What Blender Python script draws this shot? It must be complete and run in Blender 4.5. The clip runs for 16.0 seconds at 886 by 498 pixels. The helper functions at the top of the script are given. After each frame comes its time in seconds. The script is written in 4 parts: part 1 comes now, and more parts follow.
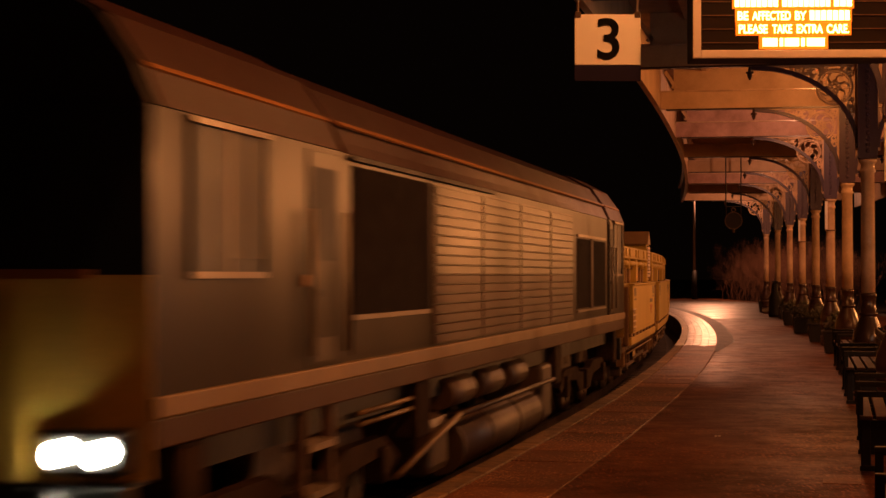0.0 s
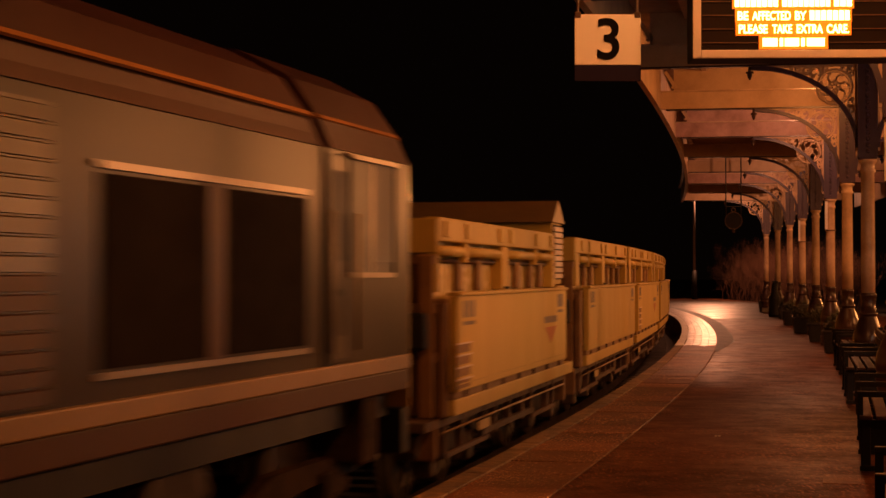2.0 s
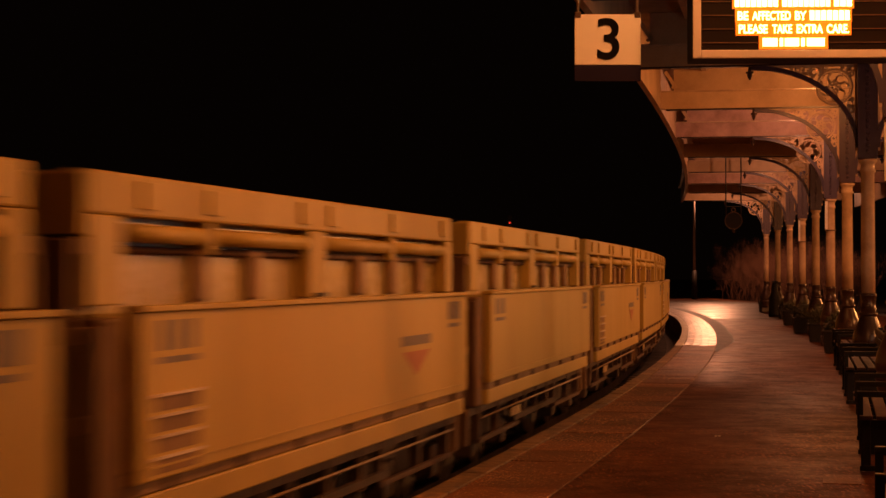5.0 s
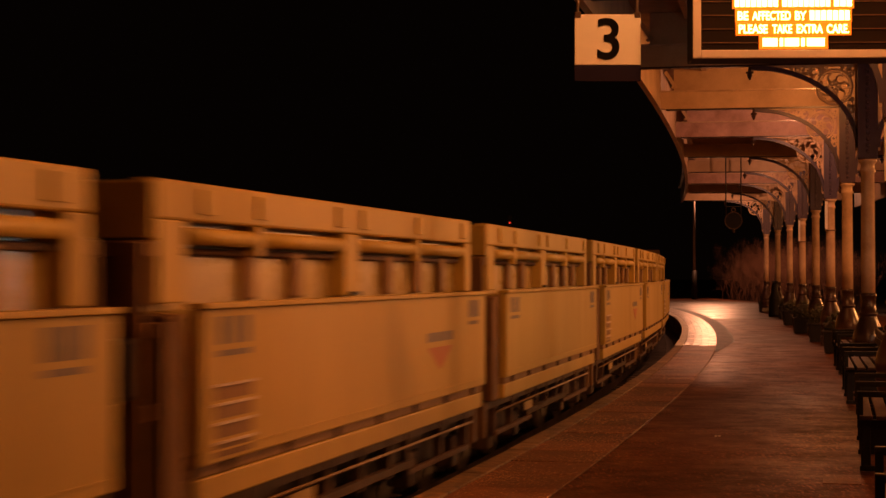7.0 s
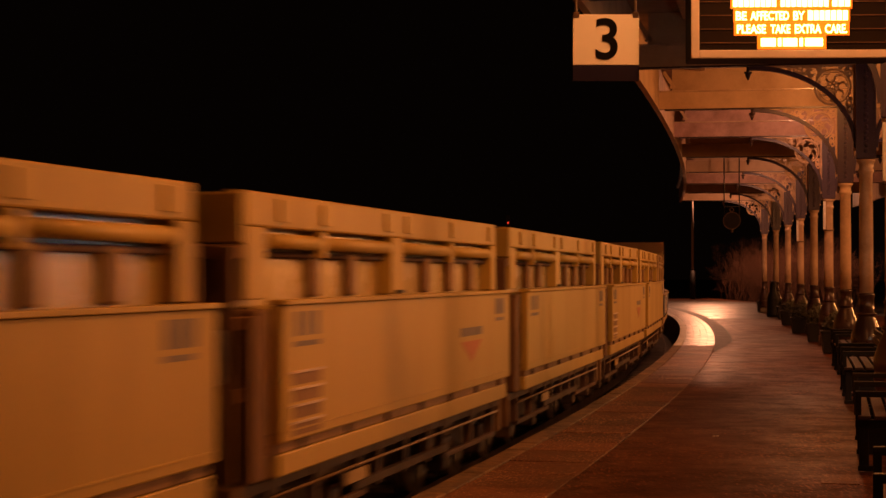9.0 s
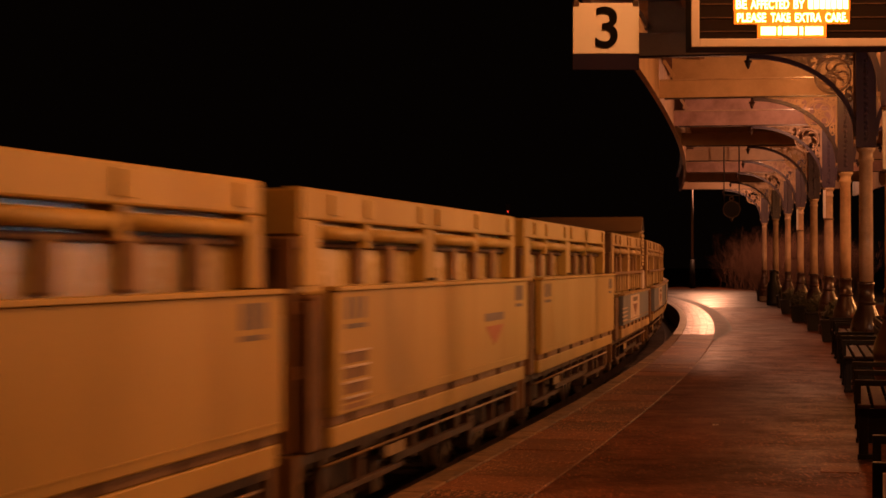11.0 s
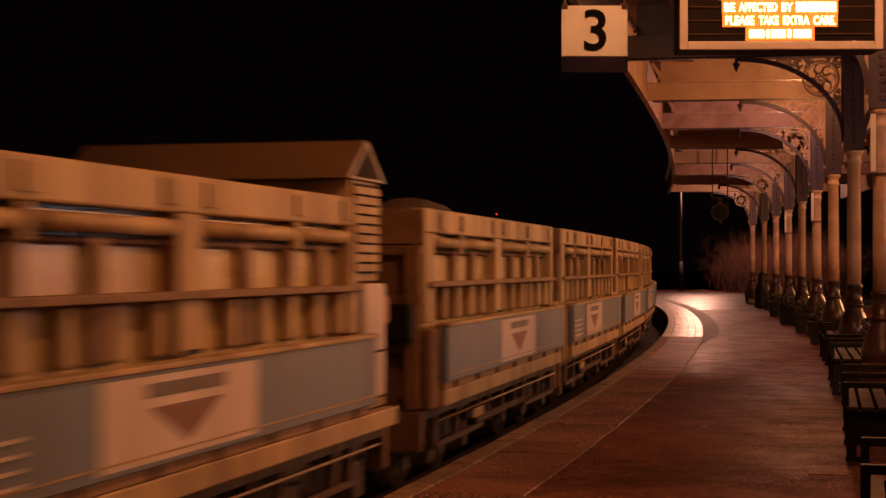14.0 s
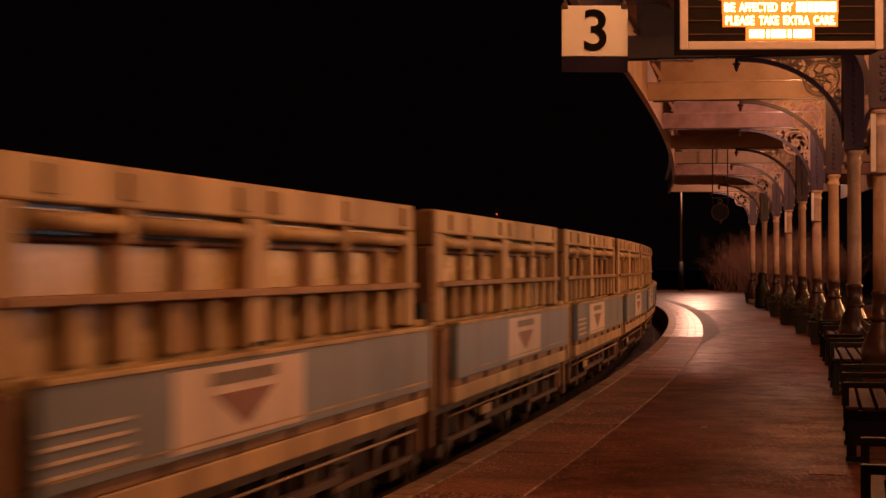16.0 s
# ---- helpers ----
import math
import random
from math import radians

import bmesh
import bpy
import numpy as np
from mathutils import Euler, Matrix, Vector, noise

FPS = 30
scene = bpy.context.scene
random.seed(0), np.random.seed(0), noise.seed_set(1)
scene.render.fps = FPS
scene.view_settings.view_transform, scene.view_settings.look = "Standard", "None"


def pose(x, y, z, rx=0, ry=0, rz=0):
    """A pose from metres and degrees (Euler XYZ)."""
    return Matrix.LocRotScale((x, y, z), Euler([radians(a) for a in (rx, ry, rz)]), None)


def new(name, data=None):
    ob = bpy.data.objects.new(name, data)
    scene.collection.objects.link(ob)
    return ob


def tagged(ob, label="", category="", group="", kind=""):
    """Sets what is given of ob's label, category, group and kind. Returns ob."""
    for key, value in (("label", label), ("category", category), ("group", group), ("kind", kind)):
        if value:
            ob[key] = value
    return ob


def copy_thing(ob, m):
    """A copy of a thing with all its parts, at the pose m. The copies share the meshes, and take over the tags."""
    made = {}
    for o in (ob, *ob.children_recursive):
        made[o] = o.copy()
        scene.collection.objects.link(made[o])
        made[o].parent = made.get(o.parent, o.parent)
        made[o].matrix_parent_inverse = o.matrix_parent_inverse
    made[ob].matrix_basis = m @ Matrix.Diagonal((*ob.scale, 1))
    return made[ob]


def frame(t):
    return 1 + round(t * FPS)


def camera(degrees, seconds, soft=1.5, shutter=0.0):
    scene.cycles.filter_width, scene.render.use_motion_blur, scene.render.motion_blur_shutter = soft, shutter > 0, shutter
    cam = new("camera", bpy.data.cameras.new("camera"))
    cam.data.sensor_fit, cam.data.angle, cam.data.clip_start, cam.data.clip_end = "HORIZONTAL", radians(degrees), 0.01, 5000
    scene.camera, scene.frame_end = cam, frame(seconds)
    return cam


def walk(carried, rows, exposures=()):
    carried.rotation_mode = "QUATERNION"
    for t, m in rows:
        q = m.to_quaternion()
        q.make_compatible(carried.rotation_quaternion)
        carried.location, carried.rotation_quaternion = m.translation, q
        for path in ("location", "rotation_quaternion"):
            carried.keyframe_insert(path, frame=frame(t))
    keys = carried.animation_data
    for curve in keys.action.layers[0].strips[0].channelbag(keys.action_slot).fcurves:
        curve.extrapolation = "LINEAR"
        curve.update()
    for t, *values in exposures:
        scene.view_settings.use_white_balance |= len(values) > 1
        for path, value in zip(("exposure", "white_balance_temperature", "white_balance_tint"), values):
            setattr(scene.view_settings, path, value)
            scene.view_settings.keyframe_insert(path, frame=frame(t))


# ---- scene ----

# World: metres, z = 0 on the platform, camera over the origin looking along +y.
EYE = 1.65
RAIL = -0.45
ARC_X, ARC_A, ARC_K = -5.3033, 0.28478, 0.002774


def arc(s, off=0.0):
    """Point of the curved track: s metres along it, off metres to the platform's side. Returns x, y and heading."""
    th = ARC_A - ARC_K * s
    x = ARC_X + (math.cos(th) - math.cos(ARC_A)) / ARC_K
    y = (math.sin(ARC_A) - math.sin(th)) / ARC_K
    return x + math.cos(th) * off, y - math.sin(th) * off, th


def canopy(s, off):
    """The same for the canopy, which bends a little less than the track."""
    return arc(s, off + 0.00055 * (s - 34) ** 2)


def place(s, off, z=0.0, turn=0.0):
    """Pose beside the track: local y along it, local x away from it."""
    x, y, th = arc(s, off)
    return pose(x, y, z, 0, 0, turn - math.degrees(th))


# ---- camera ----
cam = camera(30.25, 16.0, soft=1.5, shutter=1.15)
STEP = math.degrees(1 / 2900)


def aim(dx, dy):
    """A small pan and tilt from the first pose."""
    return pose(0, 0, EYE, 90.907 + dy * STEP, 0, dx * STEP)


walk(cam, [(t, aim(dx, dy)) for t, dx, dy in (
    (0.0, 0, 0), (4.2, 0, 0), (8.5, 0, 0), (9.0, -3, 0), (9.2, -3, 0), (10.4, -3, -12), (11.3, -4, -37), (11.5, -14, -51), (12.0, -20, -21),
    (12.5, -25, -18), (13.0, -23, -16.5), (13.5, -22.5, -15.5), (14.5, -24, -15.5), (16.0, -23, -15.5))],
    [(0.0, 0.0, 6500, 10), (9.2, 0.0, 6400, 8), (11.5, 0.0, 5850, 6), (13.0, 0.04, 5150, 7), (16.0, 0.08, 4900, 3)])

# ---- light ----
world = bpy.data.worlds.new("night")
scene.world = world
world.use_nodes = True
world.node_tree.nodes["Background"].inputs[0].default_value = (0.0045, 0.0022, 0.0014, 1)
world.node_tree.nodes["Background"].inputs[1].default_value = 0.28
SODIUM = (1.0, 0.335, 0.09)
PINKISH = (1.0, 0.37, 0.18)
LAMPS = ((-9.0, 90), (10.6, 460), (17.2, 240), (30.6, 230), (37.2, 240), (50.6, 170), (57.3, 170), (70.6, 250))
# Unseen fill lamps right of the view, added to light the train side evenly.
FILL = ((2, 13, 130), (11, 13.5, 470), (21, 14.5, 1180), (31, 15.5, 1600), (42, 16.5, 2150), (56, 18.5, 2200), (72, 20, 1900))
FILL_Z = 4.8
for s, watts in LAMPS:
    x, y, th = canopy(s, 4.75)
    lamp = new("platform_light", bpy.data.lights.new("platform_light", "POINT"))
    lamp.data.energy, lamp.data.color, lamp.data.shadow_soft_size = watts, PINKISH if s > 33 else SODIUM, 0.14
    lamp.location = x, y, 5.5
x, y, th = arc(112.0, 7.9)
lamp = new("lamp_post_light", bpy.data.lights.new("lamp_post_light", "POINT"))
lamp.data.energy, lamp.data.color, lamp.data.shadow_soft_size = 4900, PINKISH, 0.2
lamp.location = x + 1.1, y, 9.0
for s, off, watts in FILL:
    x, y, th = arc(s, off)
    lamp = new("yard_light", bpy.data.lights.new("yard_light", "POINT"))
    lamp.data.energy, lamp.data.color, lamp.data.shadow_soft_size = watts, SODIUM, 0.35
    lamp.location = x - 0.95, y, FILL_Z - 0.2


# ---- materials ----
def mat(name, col, rough=0.6, metal=0.0, vary=0.25, scale=2.0, dirt=None, amount=0.4, streak=False, bump=0.15, fine=40.0, rough_vary=0.15, coat=0.0, spec=0.5, edge=(0.38, 0.68), speck=None):
    """Paint or stone with broad stains, fine grain and, if asked, dirt that runs down it."""
    m = bpy.data.materials.new(name)
    m.use_nodes = True
    nt = m.node_tree
    N, L = nt.nodes, nt.links
    b = N["Principled BSDF"]
    tc = N.new("ShaderNodeTexCoord")
    mp = N.new("ShaderNodeMapping")
    L.new(tc.outputs["Object"], mp.inputs[0])
    info = N.new("ShaderNodeObjectInfo")
    shift = N.new("ShaderNodeMath")
    shift.operation, shift.inputs[1].default_value = "MULTIPLY", 61.0
    L.new(info.outputs["Random"], shift.inputs[0])
    L.new(shift.outputs[0], mp.inputs["Location"])
    if streak:
        mp.inputs["Scale"].default_value = (1.0, 1.0, 0.18)
    big = N.new("ShaderNodeTexNoise")
    big.inputs["Scale"].default_value, big.inputs["Detail"].default_value, big.inputs["Roughness"].default_value = scale, 6, 0.65
    L.new(mp.outputs[0], big.inputs["Vector"])
    small = N.new("ShaderNodeTexNoise")
    small.inputs["Scale"].default_value, small.inputs["Detail"].default_value = fine, 4
    L.new(tc.outputs["Object"], small.inputs["Vector"])
    ramp = N.new("ShaderNodeValToRGB")
    ramp.color_ramp.elements[0].position, ramp.color_ramp.elements[1].position = edge
    L.new(big.outputs["Fac"], ramp.inputs[0])
    d = dirt or tuple(c * 0.45 for c in col)
    mix = N.new("ShaderNodeMix")
    mix.data_type = "RGBA"
    mix.inputs[6].default_value, mix.inputs[7].default_value = (*col, 1), (*d, 1)
    amt = N.new("ShaderNodeMath")
    amt.operation = "MULTIPLY"
    amt.inputs[1].default_value = amount
    L.new(ramp.outputs[0], amt.inputs[0])
    L.new(amt.outputs[0], mix.inputs[0])
    add = N.new("ShaderNodeMath")
    add.operation = "ADD"
    L.new(small.outputs["Fac"], add.inputs[0])
    L.new(info.outputs["Random"], add.inputs[1])
    rng = N.new("ShaderNodeMapRange")
    rng.inputs[1].default_value, rng.inputs[2].default_value = 0.3, 1.7
    rng.inputs[3].default_value, rng.inputs[4].default_value = 1 - vary, 1 + vary
    L.new(add.outputs[0], rng.inputs[0])
    hsv = N.new("ShaderNodeHueSaturation")
    L.new(rng.outputs[0], hsv.inputs["Value"])
    L.new(mix.outputs[2], hsv.inputs["Color"])
    if speck:
        grit = N.new("ShaderNodeTexNoise")
        grit.inputs["Scale"].default_value, grit.inputs["Detail"].default_value, grit.inputs["Roughness"].default_value = speck[1], 3, 0.75
        drawn = N.new("ShaderNodeMapping")
        drawn.inputs["Scale"].default_value = (0.8, 0.18, 1.0)
        L.new(shift.outputs[0], drawn.inputs["Location"])
        L.new(tc.outputs["Object"], drawn.inputs[0])
        L.new(drawn.outputs[0], grit.inputs["Vector"])
        patch = N.new("ShaderNodeTexNoise")
        patch.inputs["Scale"].default_value, patch.inputs["Detail"].default_value = 0.9, 3
        L.new(mp.outputs[0], patch.inputs["Vector"])
        both = N.new("ShaderNodeMath")
        both.operation, both.inputs[1].default_value = "MULTIPLY_ADD", 0.35
        L.new(patch.outputs["Fac"], both.inputs[0])
        L.new(grit.outputs["Fac"], both.inputs[2])
        cut = N.new("ShaderNodeMapRange")
        cut.inputs[1].default_value, cut.inputs[2].default_value = speck[2], speck[2] + 0.12
        L.new(both.outputs[0], cut.inputs[0])
        fleck = N.new("ShaderNodeMix")
        fleck.data_type = "RGBA"
        L.new(cut.outputs[0], fleck.inputs[0])
        L.new(hsv.outputs[0], fleck.inputs[6])
        fleck.inputs[7].default_value = (*speck[0], 1)
        L.new(fleck.outputs[2], b.inputs["Base Color"])
    else:
        L.new(hsv.outputs[0], b.inputs["Base Color"])
    rr = N.new("ShaderNodeMapRange")
    rr.inputs[3].default_value, rr.inputs[4].default_value = max(0.03, rough - rough_vary), min(1.0, rough + rough_vary)
    L.new(big.outputs["Fac"], rr.inputs[0])
    L.new(rr.outputs[0], b.inputs["Roughness"])
    b.inputs["Metallic"].default_value = metal
    b.inputs["Coat Weight"].default_value = coat
    b.inputs["Specular IOR Level"].default_value = spec
    if bump:
        bp = N.new("ShaderNodeBump")
        bp.inputs["Strength"].default_value, bp.inputs["Distance"].default_value = bump, 0.01
        L.new(small.outputs["Fac"], bp.inputs["Height"])
        L.new(bp.outputs[0], b.inputs["Normal"])
    return m


def glow(name, col, strength):
    m = bpy.data.materials.new(name)
    m.use_nodes = True
    b = m.node_tree.nodes["Principled BSDF"]
    b.inputs["Base Color"].default_value = (*[c * 0.5 for c in col], 1)
    b.inputs["Emission Color"].default_value = (*col, 1)
    b.inputs["Emission Strength"].default_value = strength
    return m


M = dict(
    yellow=mat("yellow_paint", (0.515, 0.352, 0.066), 0.55, dirt=(0.26, 0.155, 0.04), amount=0.3, scale=0.8, streak=True, vary=0.12, bump=0.08),
    yellow_old=mat("faded_yellow_paint", (0.50, 0.352, 0.130), 0.6, dirt=(0.16, 0.085, 0.036), amount=0.75, scale=1.7, streak=True, vary=0.12, bump=0.1),
    window=mat("glossy_hopper_skin", (0.52, 0.385, 0.135), 0.28, dirt=(0.28, 0.18, 0.08), amount=0.5, scale=3, vary=0.2, bump=0.03),
    wagon_end=mat("rusty_yellow_end", (0.19, 0.095, 0.027), 0.7, dirt=(0.12, 0.06, 0.025), amount=0.8, scale=3, vary=0.25, bump=0.3),
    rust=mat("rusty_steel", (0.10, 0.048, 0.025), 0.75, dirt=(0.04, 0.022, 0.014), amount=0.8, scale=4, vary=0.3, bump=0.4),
    underframe=mat("dirty_underframe", (0.070, 0.037, 0.019), 0.75, dirt=(0.024, 0.013, 0.008), amount=0.8, scale=3, vary=0.3, bump=0.3),
    black=mat("black_steel", (0.011, 0.009, 0.008), 0.55, amount=0.5, bump=0.2, spec=0.25),
    rib=mat("rib_paint", (0.27, 0.15, 0.05), 0.65, dirt=(0.12, 0.065, 0.03), amount=0.6, scale=4, vary=0.2, bump=0.2),
    rubber=mat("black_rubber", (0.012, 0.012, 0.012), 0.7, bump=0.1),
    tread=mat("worn_wheel_tread", (0.5, 0.48, 0.45), 0.3, 0.9, bump=0.02),
    blue=mat("blue_grey_panel", (0.17, 0.215, 0.30), 0.5, dirt=(0.14, 0.12, 0.11), amount=0.5, scale=1.2, streak=True, vary=0.08, bump=0.04),
    white=mat("white_panel", (0.70, 0.60, 0.52), 0.55, dirt=(0.4, 0.28, 0.2), amount=0.5, scale=2, streak=True, vary=0.08, bump=0.03),
    decal_blue=mat("faded_navy_print", (0.19, 0.155, 0.13), 0.6, vary=0.15, amount=0.5, scale=6, bump=0),
    decal_brown=mat("faded_brown_print", (0.26, 0.115, 0.075), 0.6, vary=0.15, amount=0.4, scale=6, bump=0),
    soot=mat("sooty_running_gear", (0.045, 0.023, 0.012), 0.75, dirt=(0.006, 0.004, 0.003), amount=0.8, scale=4, vary=0.3, bump=0.3, spec=0.05),
    decal_red=mat("faded_red_print", (0.47, 0.165, 0.055), 0.6, vary=0.15, amount=0.3, scale=6, bump=0),
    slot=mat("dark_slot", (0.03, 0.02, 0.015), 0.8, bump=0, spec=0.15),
    ballast=mat("ballast_stone", (0.13, 0.09, 0.06), 0.9, scale=6, fine=14, vary=0.5, bump=0.9),
    grey=mat("brown_locomotive_paint", (0.036, 0.028, 0.021), 0.33, dirt=(0.045, 0.031, 0.021), amount=0.5, scale=0.8, streak=True, vary=0.08, bump=0.03, rough_vary=0.07, spec=0.09),
    red=mat("maroon_locomotive_paint", (0.036, 0.0074, 0.0042), 0.5, dirt=(0.058, 0.014, 0.007), amount=0.5, scale=1.5, vary=0.1, bump=0.04),
    gold=mat("orange_line", (0.36, 0.15, 0.03), 0.45, vary=0.08, amount=0.2, bump=0),
    tank=mat("brown_tank_paint", (0.062, 0.033, 0.016), 0.5, dirt=(0.05, 0.028, 0.015), amount=0.7, scale=3, vary=0.25, bump=0.15),
    front=mat("yellow_cab_front", (0.42, 0.24, 0.03), 0.5, dirt=(0.2, 0.12, 0.04), amount=0.5, scale=2, bump=0.05),
    skirt=mat("brown_solebar", (0.20, 0.12, 0.045), 0.5, dirt=(0.14, 0.085, 0.05), amount=0.5, scale=2, bump=0.08),
    band=mat("faded_gold_band", (0.052, 0.032, 0.0098), 0.36, 0.0, dirt=(0.064, 0.039, 0.0128), amount=0.5, scale=0.8, vary=0.1, bump=0.03, rough_vary=0.1, spec=0.28),
    lower=mat("dull_maroon_louvre", (0.056, 0.024, 0.014), 0.45, 0.0, dirt=(0.072, 0.038, 0.024), amount=0.5, scale=0.8, vary=0.1, bump=0.03, rough_vary=0.1, spec=0.15),
    louvre=mat("louvre_steel", (0.26, 0.21, 0.16), 0.36, 0.25, dirt=(0.2, 0.14, 0.1), amount=0.5, scale=1.5, vary=0.1, bump=0.05),
    grille=mat("dark_grille", (0.010, 0.0055, 0.004), 0.8, amount=0.5, scale=4, bump=0.5, fine=90, spec=0.05),
    glass=mat("dark_cab_glass", (0.012, 0.012, 0.012), 0.10, vary=0, amount=0, bump=0, rough_vary=0.03, spec=0.06),
    pane=mat("dusty_cab_pane", (0.020, 0.021, 0.020), 0.42, dirt=(0.05, 0.045, 0.04), amount=0.5, scale=4, vary=0.1, bump=0.02, spec=0.2),
    blind=mat("pale_cab_blind", (0.115, 0.115, 0.105), 0.6, dirt=(0.07, 0.065, 0.055), amount=0.5, scale=5, streak=True, vary=0.1, bump=0.02),
    tarmac=mat("damp_tarmac", (0.160, 0.0535, 0.0195), 0.45, dirt=(0.048, 0.0165, 0.0075), amount=0.7, scale=2.2, vary=0.8, bump=0.6, fine=17, rough_vary=0.28, spec=0.03, edge=(0.36, 0.64), speck=((0.30, 0.125, 0.06), 40, 0.735)),
    tarmac_dark=mat("dark_tarmac_seam", (0.022, 0.018, 0.016), 0.55, scale=1.5, vary=0.3, bump=0.4, fine=70),
    slab=mat("old_dark_slab", (0.105, 0.036, 0.0145), 0.5, dirt=(0.17, 0.075, 0.036), amount=0.8, scale=4.5, vary=0.8, bump=0.6, fine=20, spec=0.12, edge=(0.46, 0.62), speck=((0.42, 0.22, 0.12), 58, 0.705)),
    joint=mat("pale_mortar", (0.36, 0.25, 0.17), 0.85, scale=9, dirt=(0.04, 0.03, 0.025), amount=0.9, bump=0.3),
    coping=mat("worn_coping", (0.22, 0.125, 0.05), 0.7, dirt=(0.05, 0.03, 0.018), amount=0.85, scale=6, vary=0.35, bump=0.5),
    coping_white=mat("white_painted_coping", (0.72, 0.66, 0.6), 0.5, dirt=(0.4, 0.33, 0.28), amount=0.5, scale=4, vary=0.15, bump=0.2),
    paver=mat("pale_paver", (0.58, 0.37, 0.32), 0.32, dirt=(0.10, 0.055, 0.045), amount=0.95, scale=7, vary=0.5, bump=0.35, edge=(0.42, 0.58)),
    cream=mat("cream_paint", (0.60, 0.42, 0.26), 0.5, dirt=(0.30, 0.18, 0.09), amount=0.5, scale=1.3, vary=0.12, bump=0.1),
    shaft=mat("cream_shaft_paint", (0.66, 0.48, 0.34), 0.22, dirt=(0.26, 0.16, 0.09), amount=0.5, scale=3.5, vary=0.12, bump=0.1),
    fret=mat("fretwork_paint", (0.78, 0.56, 0.38), 0.5, dirt=(0.22, 0.13, 0.08), amount=0.5, scale=4, vary=0.12, bump=0.05),
    far_top=mat("lamp_pool_tarmac", (0.085, 0.034, 0.018), 0.36, dirt=(0.028, 0.012, 0.007), amount=0.85, scale=0.8, vary=0.4, bump=0.25, fine=30, rough_vary=0.3, spec=0.13),
    pink_lit=mat("pink_lit_cream", (0.58, 0.36, 0.30), 0.55, dirt=(0.26, 0.14, 0.10), amount=0.7, scale=2.2, vary=0.12, bump=0.1),
    purple=mat("dark_purple_paint", (0.060, 0.038, 0.088), 0.35, dirt=(0.03, 0.02, 0.03), amount=0.5, vary=0.15, bump=0.06),
    base=mat("brown_gloss_paint", (0.046, 0.022, 0.016), 0.30, dirt=(0.03, 0.015, 0.012), amount=0.5, scale=5, vary=0.2, bump=0.1),
    roof=mat("roof_board", (0.34, 0.24, 0.17), 0.7, dirt=(0.15, 0.1, 0.07), amount=0.6, scale=2, bump=0.2),
    wood=mat("bench_wood", (0.034, 0.018, 0.012), 0.5, dirt=(0.06, 0.035, 0.025), amount=0.6, scale=5, vary=0.25, bump=0.25, spec=0.15),
    leaf=mat("shrub_leaf", (0.065, 0.060, 0.022), 0.6, dirt=(0.03, 0.024, 0.01), amount=0.6, scale=8, vary=0.4, bump=0),
    bronze=mat("worn_bronze", (0.05, 0.028, 0.012), 0.4, 0.6, dirt=(0.03, 0.018, 0.01), amount=0.6, scale=9, vary=0.3, bump=0.1),
    twig=mat("bare_twig", (0.13, 0.058, 0.031), 0.8, vary=0.35, scale=8, bump=0),
    sign=mat("white_sign", (0.80, 0.77, 0.72), 0.5, vary=0.02, amount=0.06, bump=0),
    navy=mat("navy_sign_strip", (0.016, 0.012, 0.032), 0.8, vary=0.03, amount=0.1, bump=0, spec=0.1),
    ink=mat("black_numeral", (0.006, 0.006, 0.006), 0.9, vary=0, amount=0, bump=0, spec=0.05),
    frame_white=mat("display_frame_paint", (0.62, 0.55, 0.50), 0.45, vary=0.05, amount=0.15, bump=0.02),
    screen=mat("dark_display_screen", (0.012, 0.007, 0.005), 0.5, vary=0.05, amount=0.3, bump=0, spec=0.15),
    brick=mat("station_brick", (0.26, 0.16, 0.11), 0.85, vary=0.2, scale=4, bump=0.4),
    earth=mat("dark_earth", (0.05, 0.04, 0.03), 0.95, vary=0.4, scale=0.5, bump=0.6, fine=12),
    steel=mat("rail_steel", (0.35, 0.30, 0.26), 0.35, 0.9, dirt=(0.12, 0.06, 0.03), amount=0.5, bump=0.05),
    sleeper=mat("concrete_sleeper", (0.16, 0.13, 0.11), 0.9, vary=0.25, bump=0.4),
    post=mat("grey_lamp_post", (0.22, 0.18, 0.16), 0.5, bump=0.05),
    amber=glow("amber_halo_bars", (1.0, 0.17, 0.005), 1.5),
    amber_hot=glow("amber_hot_characters", (1.0, 0.58, 0.16), 9.0),
    head=glow("headlight_lens", (1.0, 0.90, 0.66), 220.0),
    red_lamp=glow("red_signal_lens", (1.0, 0.05, 0.02), 1.0),
    tube=glow("sodium_tube", SODIUM, 6.0),
    room=glow("lit_waiting_room_glass", (0.86, 1.0, 0.92), 8.0),
)


# ---- mesh helpers ----
def box(bm, x0, x1, y0, y1, z0, z1, bev=0.0):
    vs = [bm.verts.new((x, y, z)) for x in (x0, x1) for y in (y0, y1) for z in (z0, z1)]
    fs = [bm.faces.new([vs[i] for i in f]) for f in ((0, 1, 3, 2), (4, 6, 7, 5), (0, 4, 5, 1), (2, 3, 7, 6), (0, 2, 6, 4), (1, 5, 7, 3))]
    if bev:
        es = list({e for f in fs for e in f.edges})
        bmesh.ops.bevel(bm, geom=es, offset=bev, segments=2, profile=0.5, affect="EDGES")
    return bm


def B(x0, x1, y0, y1, z0, z1, bev=0.0):
    return box(bmesh.new(), x0, x1, y0, y1, z0, z1, bev)


